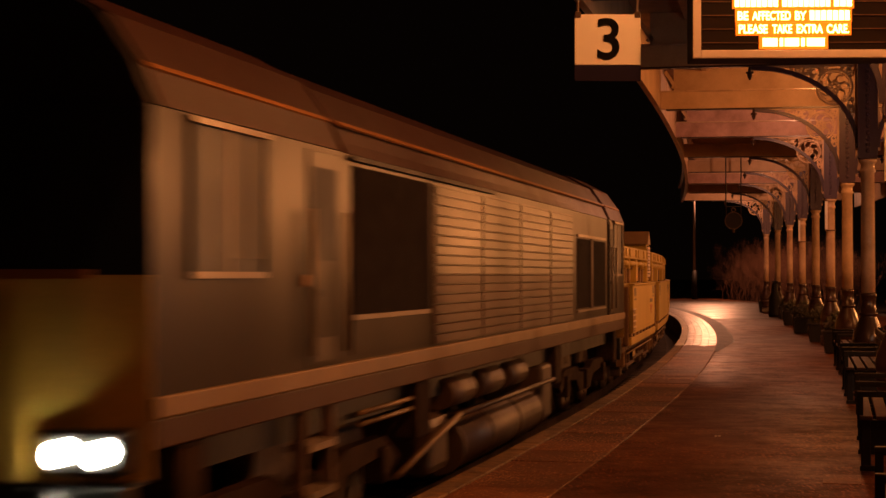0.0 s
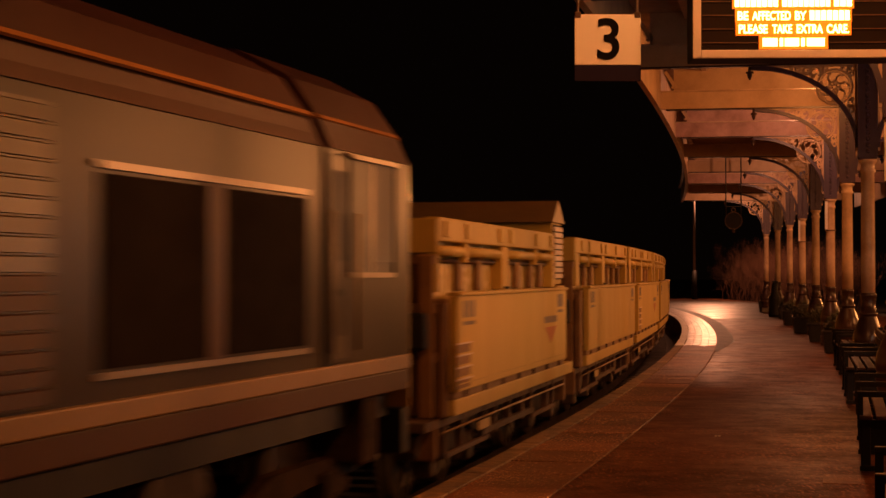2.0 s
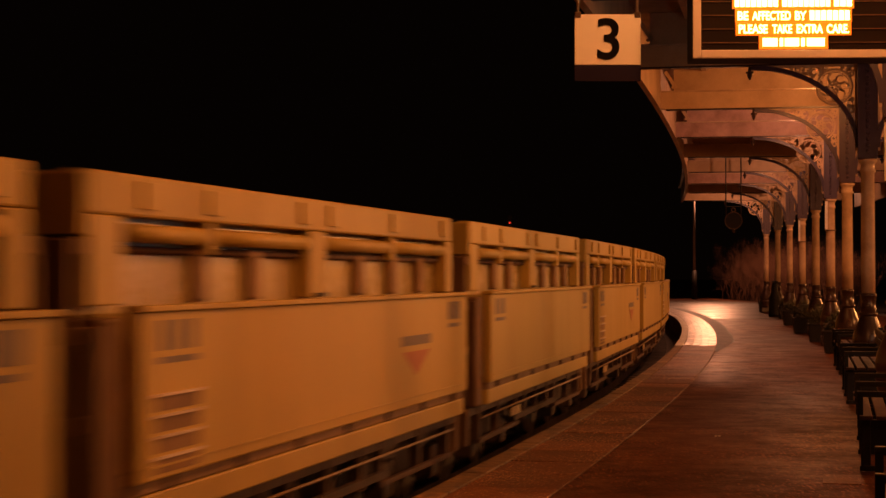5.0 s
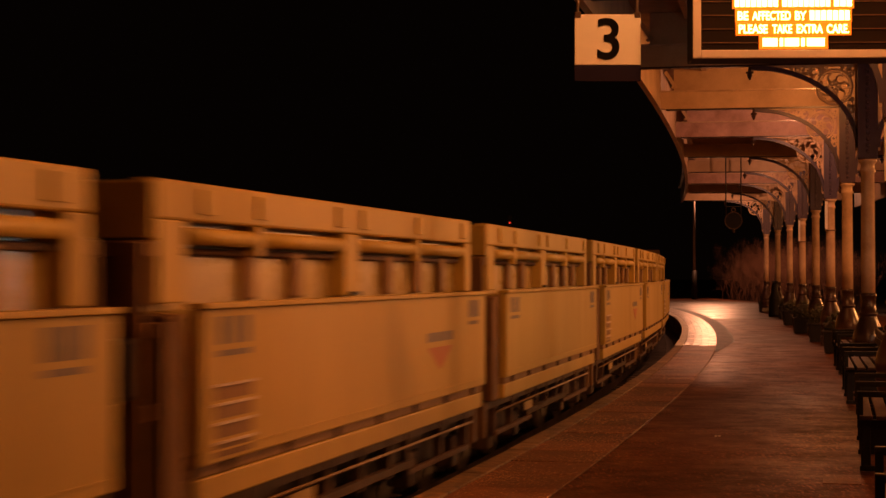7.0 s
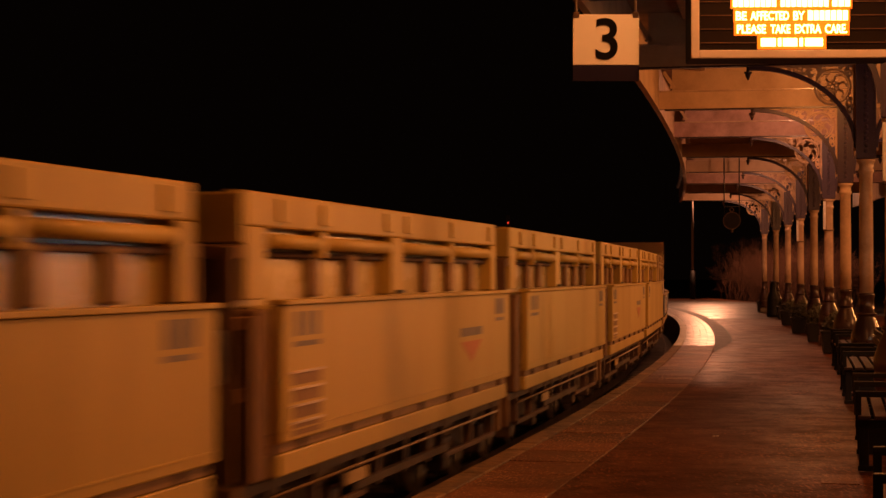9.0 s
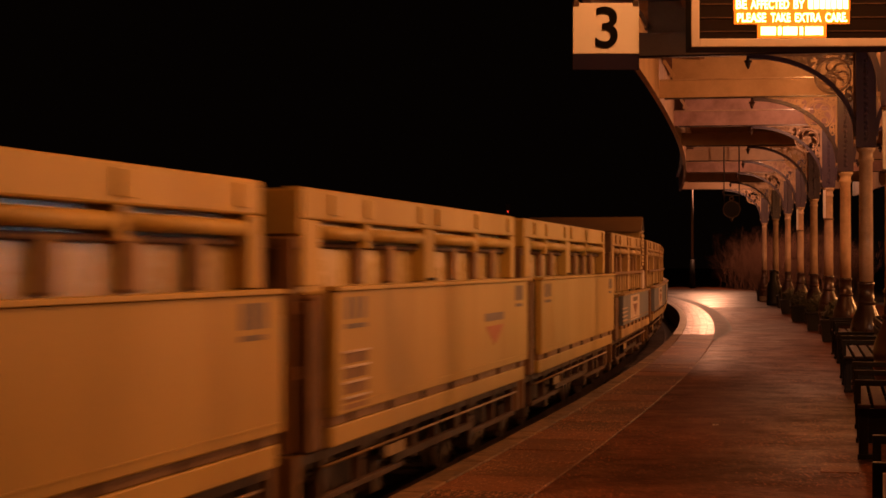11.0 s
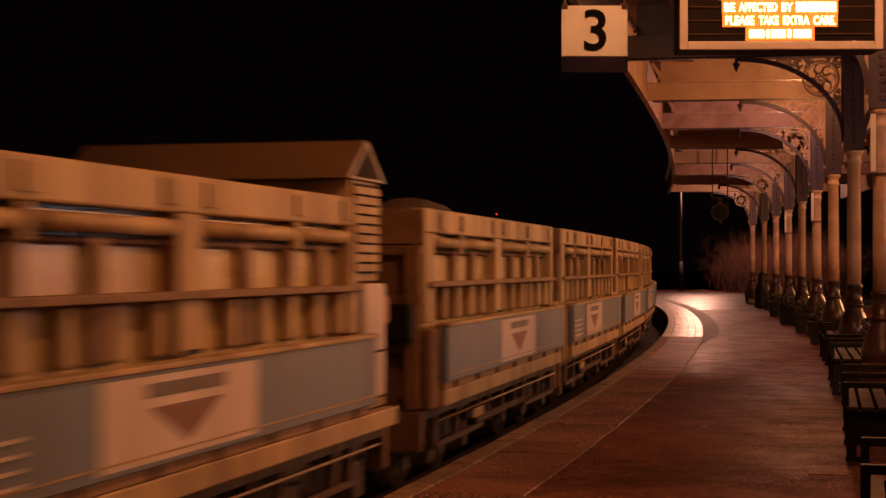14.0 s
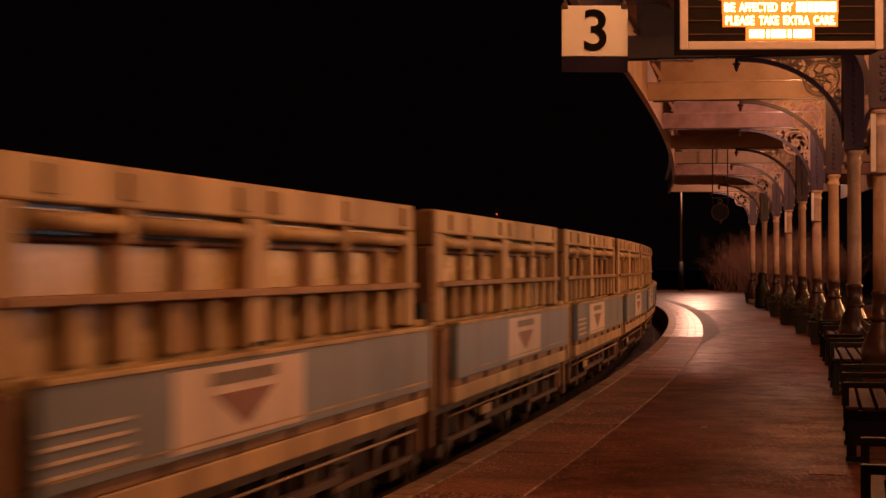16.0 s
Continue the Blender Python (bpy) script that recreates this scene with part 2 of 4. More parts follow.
def cyl(bm, p0, p1, r0, r1=None, seg=12):
    p0, p1 = Vector(p0), Vector(p1)
    q = (p1 - p0).to_track_quat("Z", "Y").to_matrix()
    r1 = r0 if r1 is None else r1
    rings = []
    for p, r in ((p0, r0), (p1, r1)):
        rings.append([bm.verts.new(p + q @ Vector((r * math.cos(a), r * math.sin(a), 0))) for a in (2 * math.pi * i / seg for i in range(seg))])
    for i in range(seg):
        f = bm.faces.new((rings[0][i], rings[0][(i + 1) % seg], rings[1][(i + 1) % seg], rings[1][i]))
        f.smooth = True
    bm.faces.new(rings[0][::-1])
    bm.faces.new(rings[1])
    return bm


def lathe(prof, seg=20):
    """A turned shape about z from (radius, height) pairs."""
    bm = bmesh.new()
    rings = [[bm.verts.new((r * math.cos(2 * math.pi * i / seg), r * math.sin(2 * math.pi * i / seg), z)) for i in range(seg)] for r, z in prof]
    for a, b in zip(rings, rings[1:]):
        for i in range(seg):
            bm.faces.new((a[i], a[(i + 1) % seg], b[(i + 1) % seg], b[i])).smooth = True
    bm.faces.new(rings[0][::-1])
    bm.faces.new(rings[-1])
    return bm


def ribbon(bm, pts, w, d, closed=False):
    """A flat bar of width w in the xz plane, d deep along y, that follows points (x, z)."""
    n = len(pts)
    rings = []
    for i, (x, z) in enumerate(pts):
        a = pts[(i - 1) % n] if closed or i else pts[0]
        b = pts[(i + 1) % n] if closed or i < n - 1 else pts[-1]
        t = Vector((b[0] - a[0], b[1] - a[1])).normalized()
        nx, nz = -t.y * w / 2, t.x * w / 2
        rings.append([bm.verts.new(v) for v in ((x + nx, -d / 2, z + nz), (x + nx, d / 2, z + nz), (x - nx, d / 2, z - nz), (x - nx, -d / 2, z - nz))])
    for i in range(n if closed else n - 1):
        a, b = rings[i], rings[(i + 1) % n]
        for j in range(4):
            bm.faces.new((a[j], b[j], b[(j + 1) % 4], a[(j + 1) % 4]))
    if not closed:
        bm.faces.new(rings[0][::-1])
        bm.faces.new(rings[-1])
    return bm


def ring(bm, cx, cz, r, w, d, seg=18, a0=0.0, a1=2 * math.pi):
    full = a1 - a0 > 6.28
    n = seg if full else seg + 1
    return ribbon(bm, [(cx + r * math.cos(a0 + (a1 - a0) * i / seg), cz + r * math.sin(a0 + (a1 - a0) * i / seg)) for i in range(n)], w, d, full)


def prism(bm, prof, y0, y1):
    """A closed outline of (x, z) pairs drawn out from y0 to y1."""
    a = [bm.verts.new((x, y0, z)) for x, z in prof]
    b = [bm.verts.new((x, y1, z)) for x, z in prof]
    for i in range(len(prof)):
        j = (i + 1) % len(prof)
        bm.faces.new((a[i], a[j], b[j], b[i]))
    bm.faces.new(a[::-1])
    bm.faces.new(b)
    return bm


def part(name, bm, material, parent=None, label="", m=None):
    bmesh.ops.recalc_face_normals(bm, faces=bm.faces)
    me = bpy.data.meshes.new(name)
    bm.to_mesh(me)
    bm.free()
    me.materials.append(M[material])
    ob = new(name, me)
    ob.parent = parent
    if m is not None:
        ob.matrix_basis = m
    return tagged(ob, label)


def share(name, me, parent, m):
    ob = new(name, me)
    ob.parent = parent
    ob.matrix_basis = m
    return ob


def strip(o0, o1, z0, z1, s0, s1, step=2.0, along=arc):
    bm = bmesh.new()
    n = max(1, int((s1 - s0) / step))
    rings = []
    for i in range(n + 1):
        s = s0 + (s1 - s0) * i / n
        rings.append([bm.verts.new((*along(s, o)[:2], z)) for o, z in ((o0, z0), (o1, z0), (o1, z1), (o0, z1))])
    for a, b in zip(rings, rings[1:]):
        for j in range(4):
            bm.faces.new((a[j], b[j], b[(j + 1) % 4], a[(j + 1) % 4]))
    bm.faces.new(rings[0][::-1])
    bm.faces.new(rings[-1])
    return bm


# ---- ground, platform, track ----
EDGE = 1.708
KERB = 0.20
LINE = 0.95
ground = tagged(part("ground", B(-700, 700, -300, 900, -1.2, -0.95), "earth"), "dark bare earth around the line at night", "ground", kind="structure")
bed = tagged(part("track_bed", strip(-2.6, EDGE + 0.25, -0.95, RAIL - 0.2, -22, 190), "ballast"), "dark grey stone ballast under the track", "track bed", kind="structure")
platform = tagged(part("platform", strip(EDGE + 0.02, 10.2, -0.95, -0.012, -24, 116), "tarmac"), "damp dark tarmac platform with worn stone edge", "platform", kind="structure")
part("facing", strip(EDGE + 0.06, EDGE + 0.3, -0.94, -0.10, -24, 116), "brick", platform, "sooty brick platform face")
# Smoother sheet added to draw the pool of lamp light at the far end.
part("far_surface", strip(EDGE + LINE + 0.41, 9.0, -0.0115, -0.0075, 64.0, 115), "far_top", platform, "glossier sheet added for the lamp pool at the far end")
seam = bmesh.new()
rim = [(q, 0.05 + 0.37 * min(1.0, (q - 37.0) / 5.5)) for q in (37 + 1.1 * i for i in range(61))]
line_a = [seam.verts.new((*arc(q, EDGE + LINE + 0.02)[:2], 0.0)) for q, k in rim]
line_b = [seam.verts.new((*arc(q, EDGE + LINE + 0.02 + k)[:2], -0.004)) for q, k in rim]
for i in range(60):
    seam.faces.new((line_a[i], line_b[i], line_b[i + 1], line_a[i + 1]))
part("seam", seam, "tarmac_dark", platform, "dark tarmac band along the pavers")

# ---- canopy ----
COLUMNS = [20.6 + 6.68 * i for i in range(-3, 9)]
BEAM_Z = 4.95


def bracket(parent, side):
    """Pierced cast-iron quarter arch between pilaster and beam."""
    R, H = 1.62, 1.28
    x0 = 0.15 * side
    br = part("bracket", ribbon(bmesh.new(), [(x0 + side * (R - R * math.cos(a)), BEAM_Z - 0.05 - H + H * math.sin(a)) for a in (math.pi / 2 * i / 16 for i in range(17))], 0.07, 0.10), "purple", parent, "dark curved rib of the bracket")
    bm = bmesh.new()
    ribbon(bm, [(x0, BEAM_Z - 0.03), (x0 + side * R, BEAM_Z - 0.03)], 0.05, 0.07)
    ribbon(bm, [(x0 + side * 0.02, BEAM_Z - 0.03), (x0 + side * 0.02, BEAM_Z - H - 0.1)], 0.04, 0.06)
    curve = [(R * (1 - math.cos(q)), 0.05 + H * (1 - math.sin(q))) for q in (math.pi / 2 * i / 60 for i in range(61))]
    rr = random.Random(11)
    discs = [(0.345, 0.375, 0.285)]
    for radius in (0.13, 0.11, 0.09, 0.075, 0.062, 0.052, 0.043, 0.035, 0.028):
        for _ in range(900):
            px, pz = rr.uniform(0.03, R), rr.uniform(0.03, H)
            if px - radius < 0.025 or pz - radius < 0.035 or px > R - 0.1 or pz > H or math.hypot((R - px) / R, (H + 0.05 - pz) / H) < 1:
                continue
            if min(math.hypot(px - u, pz - v) for u, v in curve) < radius + 0.03:
                continue
            if all(math.hypot(px - u, pz - v) > radius + k - (0.03 if k < 0.2 else 0.0) for u, v, k in discs):
                discs.append((px, pz, radius))
    for u, v, k in discs[1:]:
        a = rr.uniform(0, 6.28)
        ring(bm, x0 + side * u, BEAM_Z - v, k - 0.006, 0.030, 0.045, 10 if k < 0.06 else 14, a, a + 5.2)
        if k > 0.045:
            ring(bm, x0 + side * (u + 0.15 * k), BEAM_Z - v, k * 0.48, 0.024, 0.04, 9, a + 2, a + 6.6)
    cx, cz = x0 + side * 0.345, BEAM_Z - 0.375
    ring(bm, cx, cz, 0.272, 0.03, 0.055, 26)
    ring(bm, cx, cz, 0.235, 0.012, 0.045, 24)
    for i in range(7):
        a = 2 * math.pi * i / 7
        ring(bm, cx + 0.145 * math.cos(a), cz + 0.145 * math.sin(a), 0.068, 0.026, 0.04, 9, a, a + 4.8)
        ring(bm, cx + 0.07 * math.cos(a + 0.4), cz + 0.07 * math.sin(a + 0.4), 0.04, 0.021, 0.035, 7, a + 1, a + 5.6)
    fret = part("fretwork", bm, "fret", br, "cream scrolled fretwork with round medallion")
    tip = x0 + side * (R + 0.02)
    bm = cyl(bmesh.new(), (tip, 0, BEAM_Z - 0.16), (tip, 0, BEAM_Z), 0.035, 0.02, 8)
    cyl(bm, (tip, 0, BEAM_Z - 0.24), (tip, 0, BEAM_Z - 0.15), 0.012, 0.05, 8)
    cyl(bm, (tip - 0.06, 0, BEAM_Z - 0.12), (tip + 0.06, 0, BEAM_Z - 0.12), 0.02, 0.02, 8)
    part("pendant", bm, "base", br, "small dark drop finial")
    return br


CAP = 3.44


def make_column():
    c = new("canopy_column")
    part("plinth", B(-0.23, 0.23, -0.23, 0.23, 0, 0.22, 0.02), "base", c)
    part("vase", lathe([(0.20, 0.22), (0.225, 0.28), (0.215, 0.33), (0.225, 0.36), (0.215, 0.41), (0.24, 0.45), (0.248, 0.52), (0.222, 0.545), (0.238, 0.57), (0.24, 0.66), (0.225, 0.75), (0.195, 0.83), (0.158, 0.92), (0.128, 1.0), (0.122, 1.02), (0.145, 1.03), (0.15, 1.05), (0.145, 1.07), (0.118, 1.08), (0.113, 1.30), (0.125, 1.32), (0.128, 1.36), (0.112, 1.37)], 28), "base", c, "glossy dark vase-shaped foot")
    part("shaft", lathe([(0.108, 1.365), (0.106, 2.0), (0.101, CAP - 0.22), (0.122, CAP - 0.20), (0.122, CAP - 0.17), (0.104, CAP - 0.15), (0.104, CAP - 0.08), (0.128, CAP - 0.05), (0.14, CAP - 0.035), (0.14, CAP)], 28), "shaft", c, "cream painted round shaft")
    part("pilaster", B(-0.147, 0.147, -0.13, 0.13, CAP + 0.002, BEAM_Z, 0.012), "purple", c, "purple riveted box pilaster")
    part("pilaster_edge", B(-0.15, -0.118, -0.139, -0.1305, CAP + 0.03, BEAM_Z - 0.02), "purple", c)
    part("pilaster_edge", B(0.118, 0.15, -0.139, -0.1305, CAP + 0.03, BEAM_Z - 0.02), "purple", c)
    bm = bmesh.new()
    for i in range(14):
        z = CAP + 0.12 + 0.095 * i
        cyl(bm, (0, -0.150, z), (0, -0.128, z), 0.022, 0.035, 8)
    part("stud_row", bm, "purple", c, "row of raised studs")
    bracket(c, -1)
    bracket(c, 1)
    return tagged(c, "cast-iron canopy column, cream shaft and dark vase-shaped foot", "column", "canopy columns")


def make_column_box():
    """A narrow upright box strapped to a column's shaft."""
    g = new("column_box")
    part("tube_box", B(-0.135, -0.075, -0.20, -0.135, 2.72, 3.38, 0.006), "sign", g)
    for z in (2.70, 3.395):
        bm = bmesh.new()
        ring(bm, 0, 0, 0.122, 0.012, 0.03, 20)
        bmesh.ops.rotate(bm, verts=bm.verts, matrix=pose(0, 0, 0, 90).to_3x3())
        bmesh.ops.translate(bm, verts=bm.verts, vec=(0, 0, z))
        box(bm, -0.125, -0.085, -0.19, -0.09, z - 0.014, z + 0.014)
        part("strap", bm, "rust", g, "rusty strap round the shaft")
    return tagged(g, "narrow white box strapped upright to a canopy column", "box", "column boxes")


def make_beam():
    b = new("canopy_beam")
    part("board", B(-3.62, 3.7, -0.06, 0.06, BEAM_Z, BEAM_Z + 0.37, 0.008), "cream", b)
    part("board", B(-3.35, 3.7, -0.035, 0.035, BEAM_Z + 0.372, BEAM_Z + 0.86), "cream", b)
    # Paler strip draws the highlight line along the board's upper edge.
    part("moulding", B(-3.6, 3.7, -0.088, -0.0615, BEAM_Z + 0.335, BEAM_Z + 0.366, 0.004), "shaft", b, "pale moulding along the lower board, highlight put into its colour")
    part("batten", B(-3.5, 3.7, -0.075, 0.06, BEAM_Z - 0.028, BEAM_Z - 0.002), "base", b, "thin dark batten under the beam")
    bm = bmesh.new()
    ribbon(bm, [(-3.52, BEAM_Z + 0.75), (-3.30, BEAM_Z + 0.42)], 0.07, 0.07)
    ribbon(bm, [(-2.9, BEAM_Z + 0.8), (-3.4, BEAM_Z + 0.42)], 0.05, 0.05)
    part("brace", bm, "cream", b)
    return tagged(b, "pale painted timber canopy beam of two boards", "beam", "canopy beams")


col0 = beam0 = None
for s in COLUMNS:
    x, y, th = canopy(s, 5.3)
    m = pose(x, y, 0, 0, 0, -math.degrees(th))
    if col0 is None:
        col0, beam0 = make_column(), make_beam()
        col0.matrix_basis, beam0.matrix_basis = m, m
    else:
        copy_thing(col0, m)
        bm2 = copy_thing(beam0, m)
        # Every third beam has the pinker lamp light put into its board colour.
        if COLUMNS.index(s) % 3 == 0:
            for ch in bm2.children:
                if ch.name.startswith("board"):
                    ch.data = ch.data.copy()
                    ch.data.materials[0] = M["pink_lit"]
            tagged(bm2, "timber canopy beam of two boards, pink lamp tint in its colour")
board = make_column_box()
for k, s in enumerate((20.6, 40.64, 54.0)):
    x, y, th = canopy(s, 5.3)
    m = pose(x, y, 0, 0, 0, -math.degrees(th))
    if k:
        copy_thing(board, m)
    else:
        board.matrix_basis = m
tagged(part("ceiling", strip(1.72, 9.4, 5.82, 5.92, -12, 76, along=canopy), "roof"), "boarded underside of the canopy roof", "ceiling", kind="structure")
trim = tagged(part("trim", strip(1.60, 1.70, 4.93, 5.95, -12, 75.4, along=canopy), "cream"), "weathered cream fascia board along the canopy edge", "fascia", kind="structure")
part("gutter", strip(1.48, 1.598, 5.55, 5.7, -12, 75.4, along=canopy), "base", trim, "dark iron gutter")
# Unseen boards added to keep the fill lamps off the canopy beams.
tagged(part("trim", strip(9.30, 9.39, 4.68, 5.818, -12, 75.4, along=canopy), "cream"), "unseen boards along the far canopy edge, added to block light", "valance", kind="structure")
for o in (2.5, 3.7, 6.9):
    tagged(part("purlin", strip(o, o + 0.1, 5.70, 5.818, -12, 75.5, along=canopy), "cream"), "pale timber purlin under the canopy roof", "purlin", "canopy purlins", "structure")


def make_luminaire():
    l = new("canopy_light")
    part("housing", B(-0.12, 0.12, -0.35, 0.35, 5.66, 5.76, 0.02), "frame_white", l)
    part("diffuser", B(-0.09, 0.09, -0.30, 0.30, 5.63, 5.658), "tube", l, "glowing orange sodium diffuser")
    part("bracket", cyl(bmesh.new(), (0, 0, 5.76), (0, 0, 5.82), 0.02), "black", l)
    return tagged(l, "small sodium lamp fixed under the canopy roof", "lamp", "canopy lamps")


lum = None
for s, _ in LAMPS:
    x, y, th = canopy(s, 4.75)
    m = pose(x, y, 0, 0, 0, -math.degrees(th))
    if lum is None:
        lum = make_luminaire()
        lum.matrix_basis = m
    else:
        copy_thing(lum, m)

# ---- small waiting shelter on the platform, with a lit window ----
house = new("waiting_shelter")
tagged(house, "small brick waiting shelter with a white-lit window", "shelter")
house.matrix_basis = place(19.7, 8.9)
part("wall", B(0, 0.2, -0.3, 0.2, 0, 2.9), "brick", house)
part("wall", B(0, 0.2, 1.3, 1.8, 0, 2.9), "brick", house)
part("wall", B(0, 0.2, 0.2, 1.3, 0, 1.5), "brick", house)
part("wall", B(0, 0.2, 0.2, 1.3, 2.5, 2.9), "brick", house)
part("wall", B(0.2, 1.2, -0.3, -0.1, 0, 2.9), "brick", house)
part("wall", B(0.2, 1.2, 1.6, 1.8, 0, 2.9), "brick", house)
part("roof", B(-0.2, 1.4, -0.5, 2.0, 2.902, 3.05, 0.02), "base", house)
win = part("window", B(0.08, 0.12, 0.2, 1.3, 1.5, 2.5), "room", house, "white-lit window pane")
part("glazing_bar", B(0.04, 0.078, 0.72, 0.78, 1.5, 2.5), "frame_white", win)
part("sill", B(-0.08, 0.07, 0.15, 1.35, 1.42, 1.498), "frame_white", win)


# ---- hanging platform number and train display ----
def letters(text, size, material, parent, m, depth=0.004, offset=0.0):
    cu = bpy.data.curves.new("numeral", "FONT")
    cu.body, cu.size, cu.extrude, cu.align_x, cu.offset = text, size, depth, "CENTER", offset
    tmp = bpy.data.objects.new("numeral", cu)
    scene.collection.objects.link(tmp)
    bpy.context.view_layer.update()
    me = bpy.data.meshes.new_from_object(tmp.evaluated_get(bpy.context.evaluated_depsgraph_get()))
    bpy.data.objects.remove(tmp)
    me.name = "numeral"
    me.materials.clear()
    me.materials.append(M[material])
    ob = new("numeral", me)
    ob.parent, ob.matrix_basis = parent, m
    return ob


sign = new("platform_sign")
tagged(sign, "square white platform number sign with navy strip, hung on rods", "sign")
sign.matrix_basis = pose(1.108, 11.0, 2.955)
part("plate", B(-0.222, 0.222, 0, 0.03, 0.107, 0.448, 0.003), "sign", sign)
part("strip", B(-0.222, 0.222, 0, 0.03, 0.0, 0.1055), "navy", sign, "dark navy strip")
letters("3", 0.385, "ink", sign, pose(0.006, -0.004, 0.152, 90), 0.002, 0.005)
for dx in (-0.2, 0.2):
    part("rod", cyl(bmesh.new(), (dx, 0.015, 0.44), (dx, 0.015, 2.865), 0.009, seg=8), "frame_white", sign)
    part("clip", B(dx - 0.02, dx + 0.02, -0.006, 0.036, 0.425, 0.465, 0.004), "rust", sign)

disp = new("train_display")
tagged(disp, "dark train information display with glowing amber text, pale frame", "display")
disp.matrix_basis = pose(1.604, 10.5, 3.04, 0, 0, -1.5)
part("casing", B(0, 1.30, 0.02, 0.30, 0, 0.80, 0.01), "black", disp)
part("screen", B(0.05, 1.25, 0.004, 0.019, 0.054, 0.75), "screen", disp)
part("frame", B(0, 0.052, -0.012, 0.018, 0, 0.80, 0.004), "frame_white", disp)
part("frame", B(1.248, 1.30, -0.012, 0.018, 0, 0.80, 0.004), "frame_white", disp)
part("frame", B(0.053, 1.247, -0.012, 0.018, 0, 0.052, 0.004), "frame_white", disp)
part("frame", B(0.053, 1.247, -0.012, 0.018, 0.748, 0.80, 0.004), "frame_white", disp)
for i in range(7):
    z = 0.10 + i * 0.088
    part("line_divider", B(0.055, 1.245, -0.002, 0.003, z - 0.003, z + 0.003), "rust", disp)
PX = 0.00362
for z0, z1, words in ((0.062, 0.140, ((1347, 1462),)), (0.150, 0.225, ((1306, 1360), (1366, 1403), (1408, 1457), (1462, 1503))),
                      (0.234, 0.312, ((1305, 1325), (1330, 1402), (1406, 1427), (1432, 1504))), (0.322, 0.397, ((1300, 1378), (1384, 1470), (1475, 1508))),
                      (0.407, 0.48, ((1302, 1350), (1356, 1440), (1446, 1505)))):
    for a, b in words:
        x0, x1 = (a - 1227) * PX, (b - 1227) * PX
        # Orange bar wider than the word draws the halo round its bright characters.
        bar = part("word_bar", B(x0 - 0.012, x1 + 0.012, -0.003, 0.003, z0 - 0.0045, z1 + 0.0045, 0.003), "amber", disp, "amber bar behind a word, drawn as its glow")
        if z0 != 0.150 and z0 != 0.062 and not (z0 == 0.234 and b < 1430):
            n = max(2, round((b - a) / 10))
            for k in range(n):
                c0, c1 = x0 + (x1 - x0) * (k + 0.1) / n, x0 + (x1 - x0) * (k + 0.9) / n
                part("core", B(c0, c1, -0.008, -0.004, z0 + 0.008, z1 - 0.008), "amber_hot", bar)
for text, a, b in (("PLEASE", 1306, 1360), ("TAKE", 1366, 1403), ("EXTRA", 1408, 1457), ("CARE.", 1462, 1503), ("BE", 1305, 1325), ("AFFECTED", 1330, 1402), ("BY", 1406, 1427)):
    t = letters(text, 0.078, "amber_hot", disp, pose(((a + b) / 2 - 1227) * PX, -0.006, 0.160 if text in ("PLEASE", "TAKE", "EXTRA", "CARE.") else 0.245, 90), 0.002, 0.0015)
    t.name = "word"
    w = max(v.co.x for v in t.data.vertices) - min(v.co.x for v in t.data.vertices)
    k = (b - a) * PX * 0.94 / w
    for v in t.data.vertices:
        v.co.x *= k
for z0, z1, words in ((0.075, 0.127, ((1350, 1376), (1380, 1386), (1389, 1414), (1418, 1424), (1428, 1459))),):
    for a, b in words:
        part("digit_bar", B((a - 1227) * PX, (b - 1227) * PX, -0.008, -0.004, z0, z1), "amber_hot", disp)
for dx in (0.2, 1.1):
    part("rod", cyl(bmesh.new(), (dx, 0.15, 0.79), (dx, 0.15, 2.78), 0.02, seg=8), "black", disp)

clock = new("hanging_clock")
tagged(clock, "round dark unlit clock drum hung on two rods", "clock")
clock.matrix_basis = pose(9.15, 51.6, 3.36, 0, 0, -8)
part("drum", cyl(bmesh.new(), (0, -0.12, 0), (0, 0.12, 0), 0.25, seg=28), "black", clock)
part("rim", ring(bmesh.new(), 0, 0, 0.262, 0.024, 0.27, 28), "bronze", clock, "worn bronze rim")
part("face", cyl(bmesh.new(), (0, -0.126, 0), (0, -0.1205, 0), 0.235, seg=28), "glass", clock, "dark glazed clock face")
part("lower_drop", lathe([(0.02, -0.38), (0.05, -0.34), (0.03, -0.30), (0.06, -0.27)], 12), "bronze", clock)
part("crest", ring(bmesh.new(), 0, 0.345, 0.06, 0.03, 0.05, 12), "bronze", clock)
part("crossbar", B(-0.25, 0.25, -0.02, 0.02, 0.43, 0.46), "black", clock)
for dx in (-0.235, 0.235):
    part("rod", cyl(bmesh.new(), (dx, 0, 0.15), (dx, 0, 2.44), 0.020, seg=8), "black", clock)


